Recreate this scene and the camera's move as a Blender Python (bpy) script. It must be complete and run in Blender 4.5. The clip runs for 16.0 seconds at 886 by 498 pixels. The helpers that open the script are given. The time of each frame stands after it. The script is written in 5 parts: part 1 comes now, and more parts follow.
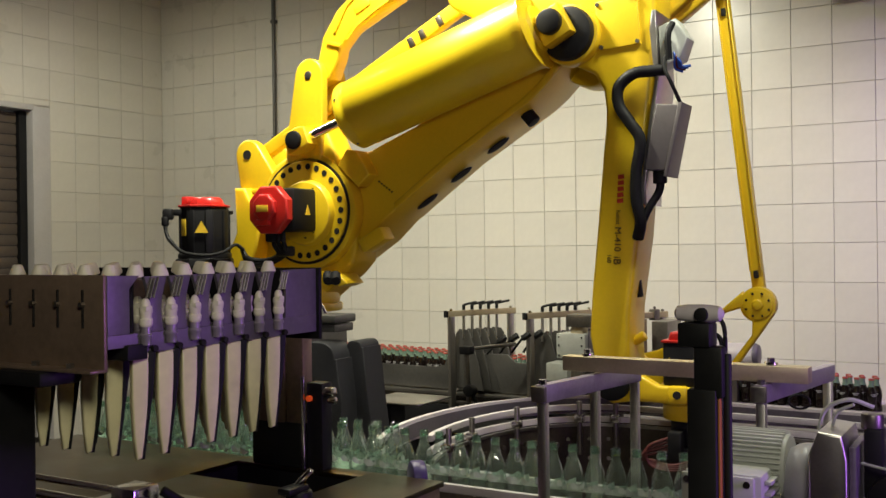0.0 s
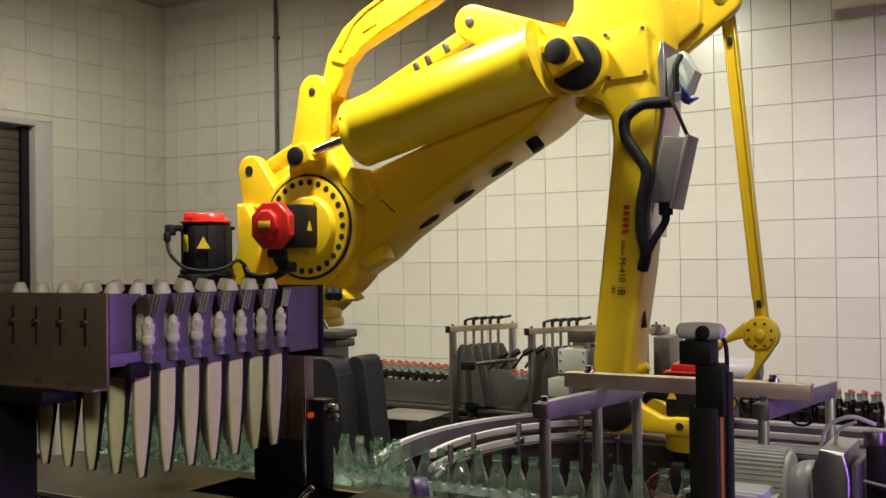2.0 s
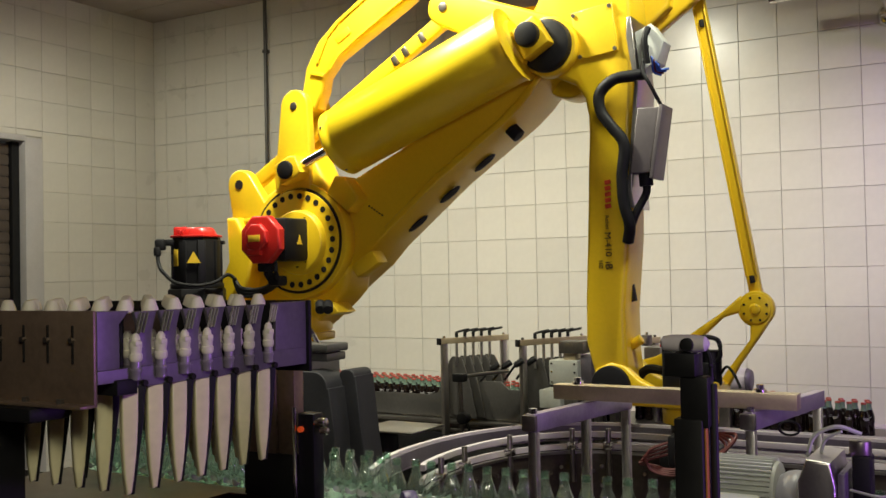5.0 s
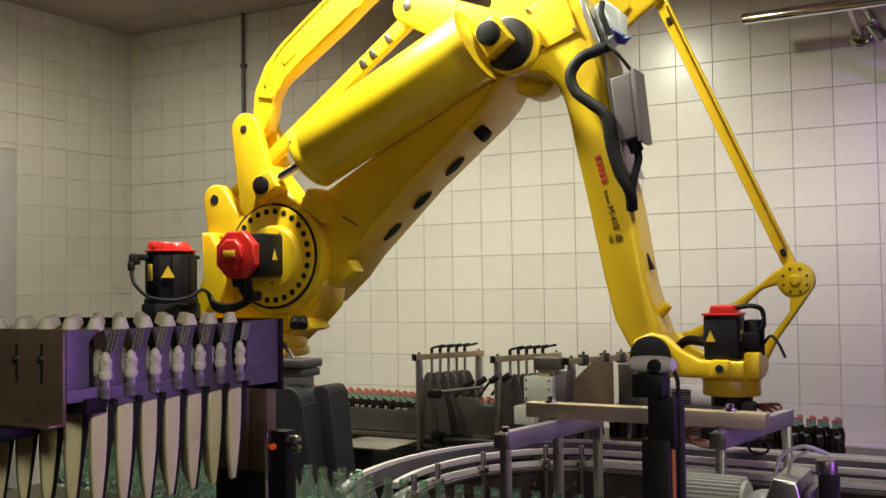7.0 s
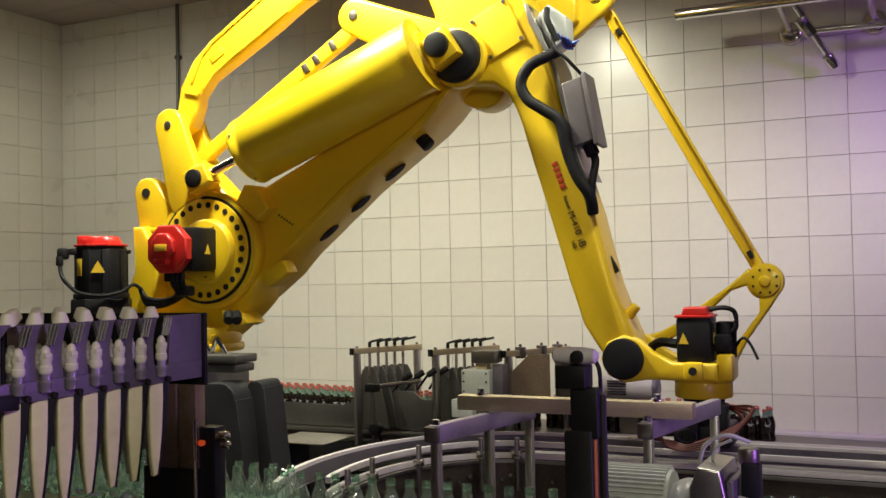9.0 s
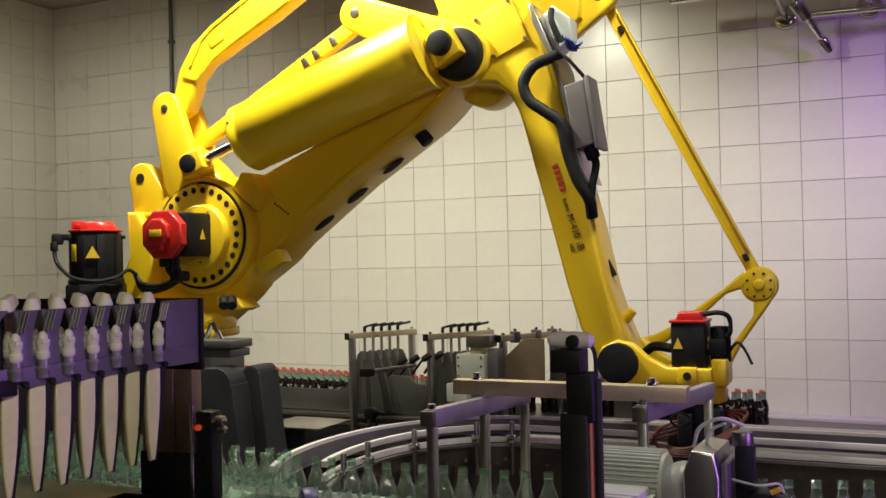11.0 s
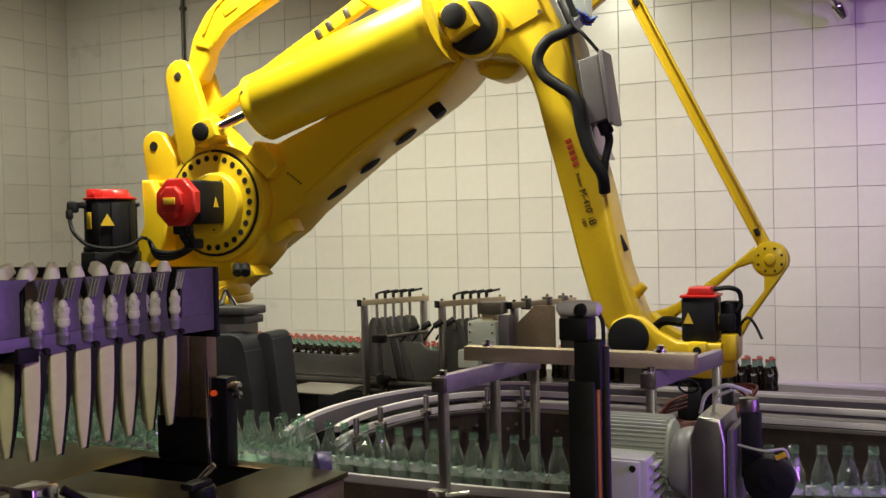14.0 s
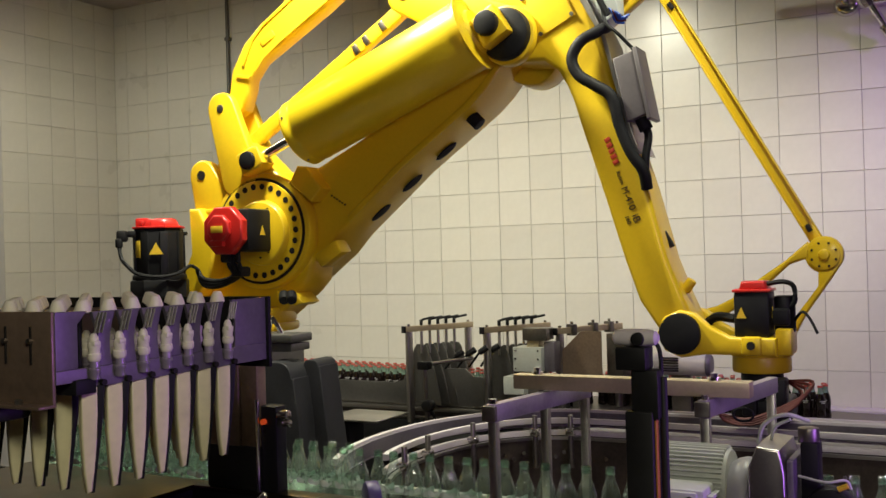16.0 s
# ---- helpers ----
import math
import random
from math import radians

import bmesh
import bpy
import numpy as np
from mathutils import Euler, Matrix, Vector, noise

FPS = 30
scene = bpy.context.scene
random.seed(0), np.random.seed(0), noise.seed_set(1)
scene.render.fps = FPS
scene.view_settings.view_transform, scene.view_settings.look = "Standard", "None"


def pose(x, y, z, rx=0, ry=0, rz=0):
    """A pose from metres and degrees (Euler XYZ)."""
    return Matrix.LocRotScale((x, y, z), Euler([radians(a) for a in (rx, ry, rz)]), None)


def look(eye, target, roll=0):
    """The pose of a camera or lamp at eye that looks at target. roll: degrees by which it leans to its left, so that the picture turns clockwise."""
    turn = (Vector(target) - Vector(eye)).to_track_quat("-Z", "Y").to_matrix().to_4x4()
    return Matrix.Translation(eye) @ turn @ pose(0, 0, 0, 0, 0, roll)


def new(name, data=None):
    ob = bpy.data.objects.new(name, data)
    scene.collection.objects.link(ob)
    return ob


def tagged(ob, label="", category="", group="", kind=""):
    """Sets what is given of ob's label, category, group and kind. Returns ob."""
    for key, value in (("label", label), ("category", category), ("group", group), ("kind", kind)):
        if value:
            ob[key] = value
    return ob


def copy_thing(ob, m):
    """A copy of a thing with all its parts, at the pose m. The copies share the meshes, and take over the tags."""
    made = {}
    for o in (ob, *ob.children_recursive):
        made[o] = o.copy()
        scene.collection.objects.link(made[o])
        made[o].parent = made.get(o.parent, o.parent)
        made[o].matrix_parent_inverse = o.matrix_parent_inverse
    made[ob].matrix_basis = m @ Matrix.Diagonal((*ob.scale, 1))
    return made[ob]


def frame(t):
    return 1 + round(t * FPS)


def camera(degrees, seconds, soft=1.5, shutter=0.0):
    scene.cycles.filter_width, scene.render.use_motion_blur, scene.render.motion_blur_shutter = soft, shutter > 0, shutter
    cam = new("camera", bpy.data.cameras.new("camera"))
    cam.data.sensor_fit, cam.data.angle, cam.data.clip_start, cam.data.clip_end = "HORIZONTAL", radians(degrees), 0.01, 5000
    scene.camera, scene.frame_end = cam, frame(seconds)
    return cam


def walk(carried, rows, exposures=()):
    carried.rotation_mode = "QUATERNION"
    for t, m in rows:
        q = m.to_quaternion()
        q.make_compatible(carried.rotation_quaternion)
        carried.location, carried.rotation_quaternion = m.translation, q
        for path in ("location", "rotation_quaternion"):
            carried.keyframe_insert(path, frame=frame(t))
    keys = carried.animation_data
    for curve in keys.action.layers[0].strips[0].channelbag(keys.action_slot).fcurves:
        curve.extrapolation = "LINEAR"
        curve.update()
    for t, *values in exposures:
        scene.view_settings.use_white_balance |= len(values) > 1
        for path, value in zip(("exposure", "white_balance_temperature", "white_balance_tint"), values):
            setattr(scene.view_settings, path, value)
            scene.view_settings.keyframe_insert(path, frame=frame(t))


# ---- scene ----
cam = camera(47.9, 16.0)
PATH = [
    (0, (4.605, -6.65, 1.666), (3.579, -4.933, 1.661), -0.7),
    (0.5, (4.603, -6.65, 1.667), (3.58, -4.931, 1.664), -0.3),
    (1, (4.594, -6.641, 1.668), (3.56, -4.929, 1.672), -0.3),
    (1.5, (4.6, -6.646, 1.671), (3.57, -4.932, 1.687), -0.5),
    (2, (4.607, -6.654, 1.672), (3.579, -4.939, 1.696), -0.7),
    (2.5, (4.617, -6.664, 1.673), (3.605, -4.939, 1.7), -1.1),
    (3, (4.612, -6.646, 1.674), (3.607, -4.917, 1.703), -0.9),
    (3.5, (4.614, -6.642, 1.673), (3.601, -4.918, 1.706), -1.1),
    (4, (4.619, -6.648, 1.674), (3.604, -4.926, 1.712), -1.2),
    (6.5, (4.632, -6.664, 1.687), (3.627, -4.937, 1.753), -1.1),
    (7, (4.641, -6.665, 1.689), (3.666, -4.92, 1.763), -0.8),
    (7.5, (4.657, -6.657, 1.689), (3.723, -4.89, 1.768), -0.8),
    (8, (4.666, -6.648, 1.687), (3.774, -4.859, 1.759), -0.7),
    (8.5, (4.662, -6.634, 1.685), (3.788, -4.837, 1.753), -0.8),
    (9, (4.668, -6.64, 1.686), (3.794, -4.842, 1.746), -1.1),
    (11.5, (4.667, -6.651, 1.687), (3.803, -4.847, 1.712), -1.2),
    (12, (4.668, -6.66, 1.69), (3.788, -4.864, 1.706), -1.2),
    (12.5, (4.673, -6.67, 1.689), (3.786, -4.878, 1.664), -1.0),
    (13, (4.678, -6.681, 1.693), (3.766, -4.902, 1.632), -1.3),
    (13.5, (4.688, -6.681, 1.696), (3.792, -4.894, 1.639), -1.4),
    (14, (4.683, -6.673, 1.693), (3.796, -4.881, 1.655), -1.2),
    (14.5, (4.672, -6.665, 1.695), (3.751, -4.89, 1.66), -1.4),
    (15, (4.67, -6.672, 1.697), (3.74, -4.902, 1.681), -1.4),
    (15.5, (4.655, -6.655, 1.697), (3.703, -4.896, 1.701), -1.5),
    (16, (4.657, -6.674, 1.701), (3.699, -4.919, 1.715), -1.6),
]
walk(cam, [(t, look(e, g, r)) for t, e, g, r in PATH])

# ---- light ----
world = bpy.data.worlds.new("hall")
world.use_nodes = True
world.node_tree.nodes["Background"].inputs[0].default_value = (0.9, 0.85, 0.8, 1)
world.node_tree.nodes["Background"].inputs[1].default_value = 0.02
scene.world = world
scene.view_settings.exposure = 0.0


def lamp(name, kind, eye, target, power, colour, size, cone=None, blend=0.5):
    data = bpy.data.lights.new(name, kind)
    data.energy, data.color = power, colour
    if kind == "AREA":
        data.shape, data.size, data.size_y = "RECTANGLE", size[0], size[1]
    else:
        data.shadow_soft_size = size[0]
    if kind == "SPOT":
        data.spot_size, data.spot_blend = radians(cone), blend
    ob = new(name, data)
    ob.matrix_world = look(eye, target)
    return ob


WARM = (0.98, 0.955, 0.76)
PURPLE = (0.50, 0.20, 1.0)
lamp("hall_spot", "SPOT", (1.9, -3.20, 3.97), (2.1, -1.70, 0.9), 525, WARM, (0.16,), 120, 0.6)
lamp("hall_spot", "SPOT", (4.0, -3.1, 3.97), (3.8, -2.0, 0.9), 205, (0.96, 0.97, 0.78), (0.20,), 112, 0.6)
lamp("hall_spot", "SPOT", (-0.3, -2.75, 3.97), (-0.9, -1.7, 0.9), 215, WARM, (0.22,), 146, 0.6)
lamp("purple_spot", "SPOT", (5.9, -1.5, 3.3), (4.8, 0.0, 2.1), 160, PURPLE, (0.15,), 80, 1.0)
lamp("purple_tube", "AREA", (5.4, -4.6, 1.5), (3.3, -4.9, 1.5), 13, PURPLE, (0.12, 1.0))
# unseen fill added beside the camera to brighten the rack's front and guides
lamp("visitor_lamp", "AREA", (5.1, -6.9, 2.6), (3.1, -5.2, 1.4), 21, (0.97, 0.92, 0.72), (0.7, 0.4))


# ---- materials ----
def material(name, colour, rough=0.5, metal=0.0, spec=0.5, vary=0.15, scale=6.0, fine=60.0, bump=0.0, coat=0.0, per_object=0.0, noise_rough=0.15):
    m = bpy.data.materials.new(name)
    m.use_nodes = True
    n, l = m.node_tree.nodes, m.node_tree.links
    b = n["Principled BSDF"]
    co = n.new("ShaderNodeTexCoord")
    big, small = n.new("ShaderNodeTexNoise"), n.new("ShaderNodeTexNoise")
    big.inputs["Scale"].default_value, big.inputs["Detail"].default_value = scale, 6
    small.inputs["Scale"].default_value, small.inputs["Detail"].default_value = fine, 3
    l.new(co.outputs["Object"], big.inputs["Vector"])
    l.new(co.outputs["Object"], small.inputs["Vector"])
    mix = n.new("ShaderNodeMath")
    mix.operation = "MULTIPLY_ADD"
    l.new(small.outputs["Fac"], mix.inputs[0])
    mix.inputs[1].default_value = 0.5
    l.new(big.outputs["Fac"], mix.inputs[2])
    ramp = n.new("ShaderNodeMapRange")
    ramp.inputs[1].default_value, ramp.inputs[2].default_value = 0.45, 1.05
    ramp.inputs[3].default_value, ramp.inputs[4].default_value = 1 - vary, 1 + vary
    l.new(mix.outputs[0], ramp.inputs[0])
    value = ramp.outputs[0]
    if per_object:
        info, r2, mul = n.new("ShaderNodeObjectInfo"), n.new("ShaderNodeMapRange"), n.new("ShaderNodeMath")
        r2.inputs[3].default_value, r2.inputs[4].default_value = 1 - per_object, 1 + per_object
        l.new(info.outputs["Random"], r2.inputs[0])
        mul.operation = "MULTIPLY"
        l.new(value, mul.inputs[0])
        l.new(r2.outputs[0], mul.inputs[1])
        value = mul.outputs[0]
    tint = n.new("ShaderNodeVectorMath")
    tint.operation = "SCALE"
    tint.inputs[0].default_value = colour
    l.new(value, tint.inputs["Scale"])
    l.new(tint.outputs[0], b.inputs["Base Color"])
    rr = n.new("ShaderNodeMapRange")
    rr.inputs[1].default_value, rr.inputs[2].default_value = 0.3, 0.7
    rr.inputs[3].default_value, rr.inputs[4].default_value = max(0.03, rough * (1 - noise_rough)), min(1, rough * (1 + noise_rough))
    l.new(big.outputs["Fac"], rr.inputs[0])
    l.new(rr.outputs[0], b.inputs["Roughness"])
    b.inputs["Metallic"].default_value = metal
    b.inputs["Specular IOR Level"].default_value = spec
    b.inputs["Coat Weight"].default_value = coat
    b.inputs["Coat Roughness"].default_value = 0.15
    if bump:
        bp = n.new("ShaderNodeBump")
        bp.inputs["Strength"].default_value, bp.inputs["Distance"].default_value = bump, 0.002
        l.new(mix.outputs[0], bp.inputs["Height"])
        l.new(bp.outputs[0], b.inputs["Normal"])
    return m


def glass(name, tint, scuff):
    """Thin bottle glass: clear and tinted, glossy at a slant, with a trace of scuffing."""
    m = bpy.data.materials.new(name)
    m.use_nodes = True
    n, l = m.node_tree.nodes, m.node_tree.links
    n.remove(n["Principled BSDF"])
    clear, gloss, dull = n.new("ShaderNodeBsdfTransparent"), n.new("ShaderNodeBsdfGlossy"), n.new("ShaderNodeBsdfTranslucent")
    clear.inputs[0].default_value = (*tint, 1)
    gloss.inputs["Roughness"].default_value = 0.06
    dull.inputs[0].default_value = (*scuff, 1)
    noi, ramp = n.new("ShaderNodeTexNoise"), n.new("ShaderNodeMapRange")
    noi.inputs["Scale"].default_value = 45
    ramp.inputs[1].default_value, ramp.inputs[2].default_value = 0.45, 0.75
    ramp.inputs[3].default_value, ramp.inputs[4].default_value = 0.02, 0.09
    l.new(noi.outputs["Fac"], ramp.inputs[0])
    worn, shine = n.new("ShaderNodeMixShader"), n.new("ShaderNodeMixShader")
    l.new(ramp.outputs[0], worn.inputs[0])
    l.new(clear.outputs[0], worn.inputs[1])
    l.new(dull.outputs[0], worn.inputs[2])
    edge, fall = n.new("ShaderNodeLayerWeight"), n.new("ShaderNodeMapRange")
    edge.inputs["Blend"].default_value = 0.34
    fall.inputs[3].default_value, fall.inputs[4].default_value = 0.05, 0.62
    l.new(edge.outputs["Facing"], fall.inputs[0])
    l.new(fall.outputs[0], shine.inputs[0])
    l.new(worn.outputs[0], shine.inputs[1])
    l.new(gloss.outputs[0], shine.inputs[2])
    l.new(shine.outputs[0], n["Material Output"].inputs[0])
    return m


YELLOW = material("robot_yellow_paint", (0.80, 0.535, 0.012), 0.42, vary=0.07, scale=3, bump=0.12, coat=0.25)
BARREL = material("barrel_yellow_paint", (0.80, 0.57, 0.010), 0.36, vary=0.05, scale=3, bump=0.08, coat=0.35)
BLACK = material("black_plastic", (0.010, 0.010, 0.011), 0.5, spec=0.25, vary=0.3, scale=9, bump=0.15)
RUBBER = material("black_rubber", (0.008, 0.008, 0.009), 0.6, spec=0.25, vary=0.3, scale=12)
HOLE = material("hole_dark", (0.008, 0.006, 0.005), 0.8)
RED = material("motor_red", (0.55, 0.02, 0.015), 0.4, vary=0.12, coat=0.1)
STEEL = material("brushed_steel", (0.52, 0.50, 0.47), 0.34, 1.0, vary=0.15, scale=5, fine=120, bump=0.08)
BARSTEEL = material("milled_steel", (0.55, 0.46, 0.31), 0.45, 0.7, vary=0.15, scale=8, fine=90, bump=0.1)
DARKSTEEL = material("dark_steel", (0.22, 0.20, 0.18), 0.38, 0.9, vary=0.3, scale=4, fine=70, bump=0.12)
GREYMETAL = material("grey_sheet_metal", (0.12, 0.115, 0.108), 0.45, 0.6, vary=0.2, scale=4, fine=50, bump=0.1)
CHROME = material("chrome", (0.75, 0.73, 0.70), 0.14, 1.0, vary=0.08)
PALEGREY = material("pale_grey_enamel", (0.52, 0.54, 0.50), 0.4, vary=0.1, scale=8, bump=0.1)
WHITEPL = material("white_plastic_rail", (0.58, 0.53, 0.55), 0.35, vary=0.08, scale=7, bump=0.05)
IVORY = material("ivory_plastic", (0.84, 0.79, 0.64), 0.45, vary=0.1, scale=12, bump=0.1)
BOXGREY = material("box_grey_paint", (0.13, 0.115, 0.118), 0.45, 0.2, vary=0.12, bump=0.1)
COVER = material("charcoal_cover", (0.022, 0.022, 0.025), 0.55, spec=0.3, vary=0.25, scale=6, bump=0.2)
TILE = material("glazed_tile", (0.66, 0.63, 0.57), 0.30, vary=0.05, scale=2.5, fine=25, bump=0.08, coat=0.12, per_object=0.035)
GROUT = material("grout", (0.53, 0.50, 0.45), 0.9, vary=0.2, scale=10)
CEIL = material("ceiling_board", (0.42, 0.36, 0.32), 0.7, vary=0.12, scale=2)
FLOOR = material("floor_tile_dark", (0.10, 0.09, 0.08), 0.5, vary=0.3, scale=3)
PLASTER = material("dark_plaster", (0.12, 0.11, 0.11), 0.8, vary=0.2)
SLAT = material("shutter_slat", (0.11, 0.085, 0.07), 0.5, 0.4, vary=0.2)
FRAMEW = material("door_frame_white", (0.52, 0.50, 0.50), 0.45, vary=0.08)
TABLE = material("brass_toned_steel", (0.105, 0.082, 0.056), 0.34, 1.0, vary=0.25, scale=5, fine=60, bump=0.1)
ARMST = material("plated_arm_steel", (0.40, 0.35, 0.42), 0.38, 0.5, vary=0.2, scale=8, fine=80, bump=0.1)
PRINT = material("worn_white_print", (0.52, 0.56, 0.53), 0.5, vary=0.2, scale=40)
RACKST = material("rack_steel", (0.17, 0.15, 0.18), 0.45, 0.4, vary=0.25, scale=6, fine=70, bump=0.12)
BROWNST = material("rack_steel_brown", (0.26, 0.185, 0.135), 0.40, 0.5, vary=0.3, scale=5, fine=60, bump=0.12)
ORANGE = material("orange_strip", (0.45, 0.16, 0.03), 0.5)
BLUE = material("blue_wire", (0.03, 0.10, 0.45), 0.4)
HOSE = material("red_hose", (0.085, 0.016, 0.014), 0.45, vary=0.2)
WARN = material("warning_yellow", (0.75, 0.50, 0.03), 0.5)
LETTER = material("black_letter", (0.02, 0.015, 0.01), 0.5)
REDLET = material("red_letter", (0.55, 0.05, 0.01), 0.5)
CAPRED = material("cap_red", (0.42, 0.07, 0.05), 0.35, vary=0.15)
COLA = material("cola_filled_glass", (0.010, 0.006, 0.005), 0.12, vary=0.3, coat=0.5)
NECK = material("green_neck_glass", (0.16, 0.24, 0.19), 0.12, vary=0.15, coat=0.4)
LABEL = material("white_print", (0.6, 0.6, 0.6), 0.5)
EMPTY = glass("green_tinted_glass", (0.88, 0.955, 0.91), (0.82, 0.95, 0.86))
RIM = glass("thick_green_glass", (0.74, 0.88, 0.80), (0.62, 0.80, 0.70))
CREAM = material("cream_guide_plastic", (0.82, 0.75, 0.46), 0.4, vary=0.12, scale=14, bump=0.08)
SKIRT = material("lane_skirt_steel", (0.085, 0.068, 0.055), 0.42, 0.6, vary=0.35, scale=5, fine=60, bump=0.12)
INFEED = material("infeed_belt_grey", (0.26, 0.30, 0.26), 0.4, vary=0.3, scale=15)
PALEBELT = material("pale_belt", (0.78, 0.84, 0.76), 0.3, vary=0.2, scale=20)
INDIGO = material("indigo_cap", (0.05, 0.03, 0.13), 0.4)


# ---- building helpers ----
def add(bm, tmp, m=None):
    me = bpy.data.meshes.new("tmp")
    tmp.to_mesh(me)
    tmp.free()
    if m is not None:
        me.transform(m)
    bm.from_mesh(me)
    bpy.data.meshes.remove(me)


def bevelled(tmp, off, seg=2):
    if off:
        bmesh.ops.bevel(tmp, geom=tmp.edges[:], offset=off, segments=seg, affect="EDGES", profile=0.5, clamp_overlap=True)


def box(bm, x0, x1, y0, y1, z0, z1, bev=0.004, m=None):
    tmp = bmesh.new()
    bmesh.ops.create_cube(tmp, size=1)
    bmesh.ops.scale(tmp, vec=(x1 - x0, y1 - y0, z1 - z0), verts=tmp.verts)
    bmesh.ops.translate(tmp, vec=((x0 + x1) / 2, (y0 + y1) / 2, (z0 + z1) / 2), verts=tmp.verts)
    bevelled(tmp, bev)
    add(bm, tmp, m)


def cyl(bm, p0, p1, r0, r1=None, n=20, bev=0.0, m=None):
    r1 = r0 if r1 is None else r1
    p0, p1 = Vector(p0), Vector(p1)
    d = p1 - p0
    tmp = bmesh.new()
    bmesh.ops.create_cone(tmp, cap_ends=True, segments=n, radius1=r0, radius2=r1, depth=d.length)
    if bev:
        caps = [e for e in tmp.edges if abs(e.verts[0].co.z - e.verts[1].co.z) < 1e-6]
        bmesh.ops.bevel(tmp, geom=caps, offset=bev, segments=2, affect="EDGES", profile=0.5)
    turn = d.to_track_quat("Z", "Y").to_matrix().to_4x4()
    mm = Matrix.Translation((p0 + p1) / 2) @ turn
    add(bm, tmp, mm if m is None else m @ mm)


def prism(bm, outline, y0, y1, bev=0.01, m=None):
    """A plate: an outline in x and z, from depth y0 to y1."""
    tmp = bmesh.new()
    lo = [tmp.verts.new((x, y0, z)) for x, z in outline]
    hi = [tmp.verts.new((x, y1, z)) for x, z in outline]
    f0, f1 = tmp.faces.new(lo), tmp.faces.new(hi[::-1])
    k = len(lo)
    for i in range(k):
        tmp.faces.new((lo[i], hi[i], hi[(i + 1) % k], lo[(i + 1) % k]))
    bmesh.ops.recalc_face_normals(tmp, faces=tmp.faces)
    if bev:
        rim = [e for e in tmp.edges if abs(e.verts[0].co.y - e.verts[1].co.y) < 1e-6]
        bmesh.ops.bevel(tmp, geom=rim, offset=bev, segments=3, affect="EDGES", profile=0.5, clamp_overlap=True)
    add(bm, tmp, m)


def arc(cx, cz, r, a0, a1, n=10):
    return [(cx + r * math.cos(radians(a0 + (a1 - a0) * i / n)), cz + r * math.sin(radians(a0 + (a1 - a0) * i / n))) for i in range(n + 1)]


def strap(a, b, ra, rb):
    """The outline of a tapered bar with round ends."""
    dx, dz = b[0] - a[0], b[1] - a[1]
    t = math.degrees(math.atan2(dz, dx))
    k = math.degrees(math.acos(max(-1, min(1, (ra - rb) / math.hypot(dx, dz)))))
    return arc(b[0], b[1], rb, t - k, t + k, 8) + arc(a[0], a[1], ra, t + k, t + 360 - k, 8)


def smooth(pts, n=6):
    """A Catmull-Rom curve through the points."""
    p = [Vector(q) for q in pts]
    p = [2 * p[0] - p[1]] + p + [2 * p[-1] - p[-2]]
    out = []
    for i in range(1, len(p) - 2):
        for k in range(n):
            t = k / n
            out.append(0.5 * (2 * p[i] + (p[i + 1] - p[i - 1]) * t + (2 * p[i - 1] - 5 * p[i] + 4 * p[i + 1] - p[i + 2]) * t * t + (3 * p[i] - p[i - 1] - 3 * p[i + 1] + p[i + 2]) * t ** 3))
    return out + [p[-2]]


def sweep(bm, pts, ring, closed=True):
    """Carries a ring of (side, up) offsets along the points."""
    tmp = bmesh.new()
    rings = []
    up = Vector((0, 0, 1))
    for i, p in enumerate(pts):
        d = (pts[min(i + 1, len(pts) - 1)] - pts[max(i - 1, 0)]).normalized()
        side = d.cross(up)
        side = side.normalized() if side.length > 0.05 else Vector((1, 0, 0))
        u = side.cross(d)
        rings.append([tmp.verts.new(p + side * a + u * b) for a, b in ring])
    k = len(ring)
    for r, s in zip(rings, rings[1:]):
        for i in range(k):
            tmp.faces.new((r[i], r[(i + 1) % k], s[(i + 1) % k], s[i]))
    tmp.faces.new(rings[0][::-1])
    tmp.faces.new(rings[-1])
    bmesh.ops.recalc_face_normals(tmp, faces=tmp.faces)
    add(bm, tmp)


def tube(bm, pts, r, n=8, steps=6):
    sweep(bm, smooth(pts, steps), [(r * math.cos(2 * math.pi * i / n), r * math.sin(2 * math.pi * i / n)) for i in range(n)])


def lathe(bm, profile, n=20, at=(0, 0, 0), close=False):
    tmp = bmesh.new()
    rings = [[tmp.verts.new((at[0] + r * math.cos(2 * math.pi * i / n), at[1] + r * math.sin(2 * math.pi * i / n), at[2] + z)) for i in range(n)] for r, z in profile]
    for a, b in zip(rings, rings[1:]):
        for i in range(n):
            tmp.faces.new((a[i], a[(i + 1) % n], b[(i + 1) % n], b[i]))
    if close:
        for i in range(n):
            a, b = rings[-1], rings[0]
            tmp.faces.new((a[i], a[(i + 1) % n], b[(i + 1) % n], b[i]))
    else:
        tmp.faces.new(rings[0][::-1])
        tmp.faces.new(rings[-1])
    bmesh.ops.recalc_face_normals(tmp, faces=tmp.faces)
    add(bm, tmp)


def part(name, bm, mat, parent=None, label="", at=None):
    me = bpy.data.meshes.new(name)
    bm.to_mesh(me)
    bm.free()
    me.materials.append(mat)
    me.shade_smooth()
    me.set_sharp_from_angle(angle=radians(38))
    ob = new(name, me)
    if parent is not None:
        ob.parent = parent
    if at is not None:
        ob.matrix_basis = at
    if label:
        ob["label"] = label
    return ob


def piece(name, me, parent, m):
    ob = new(name, me)
    ob.parent = parent
    ob.matrix_basis = m
    return ob


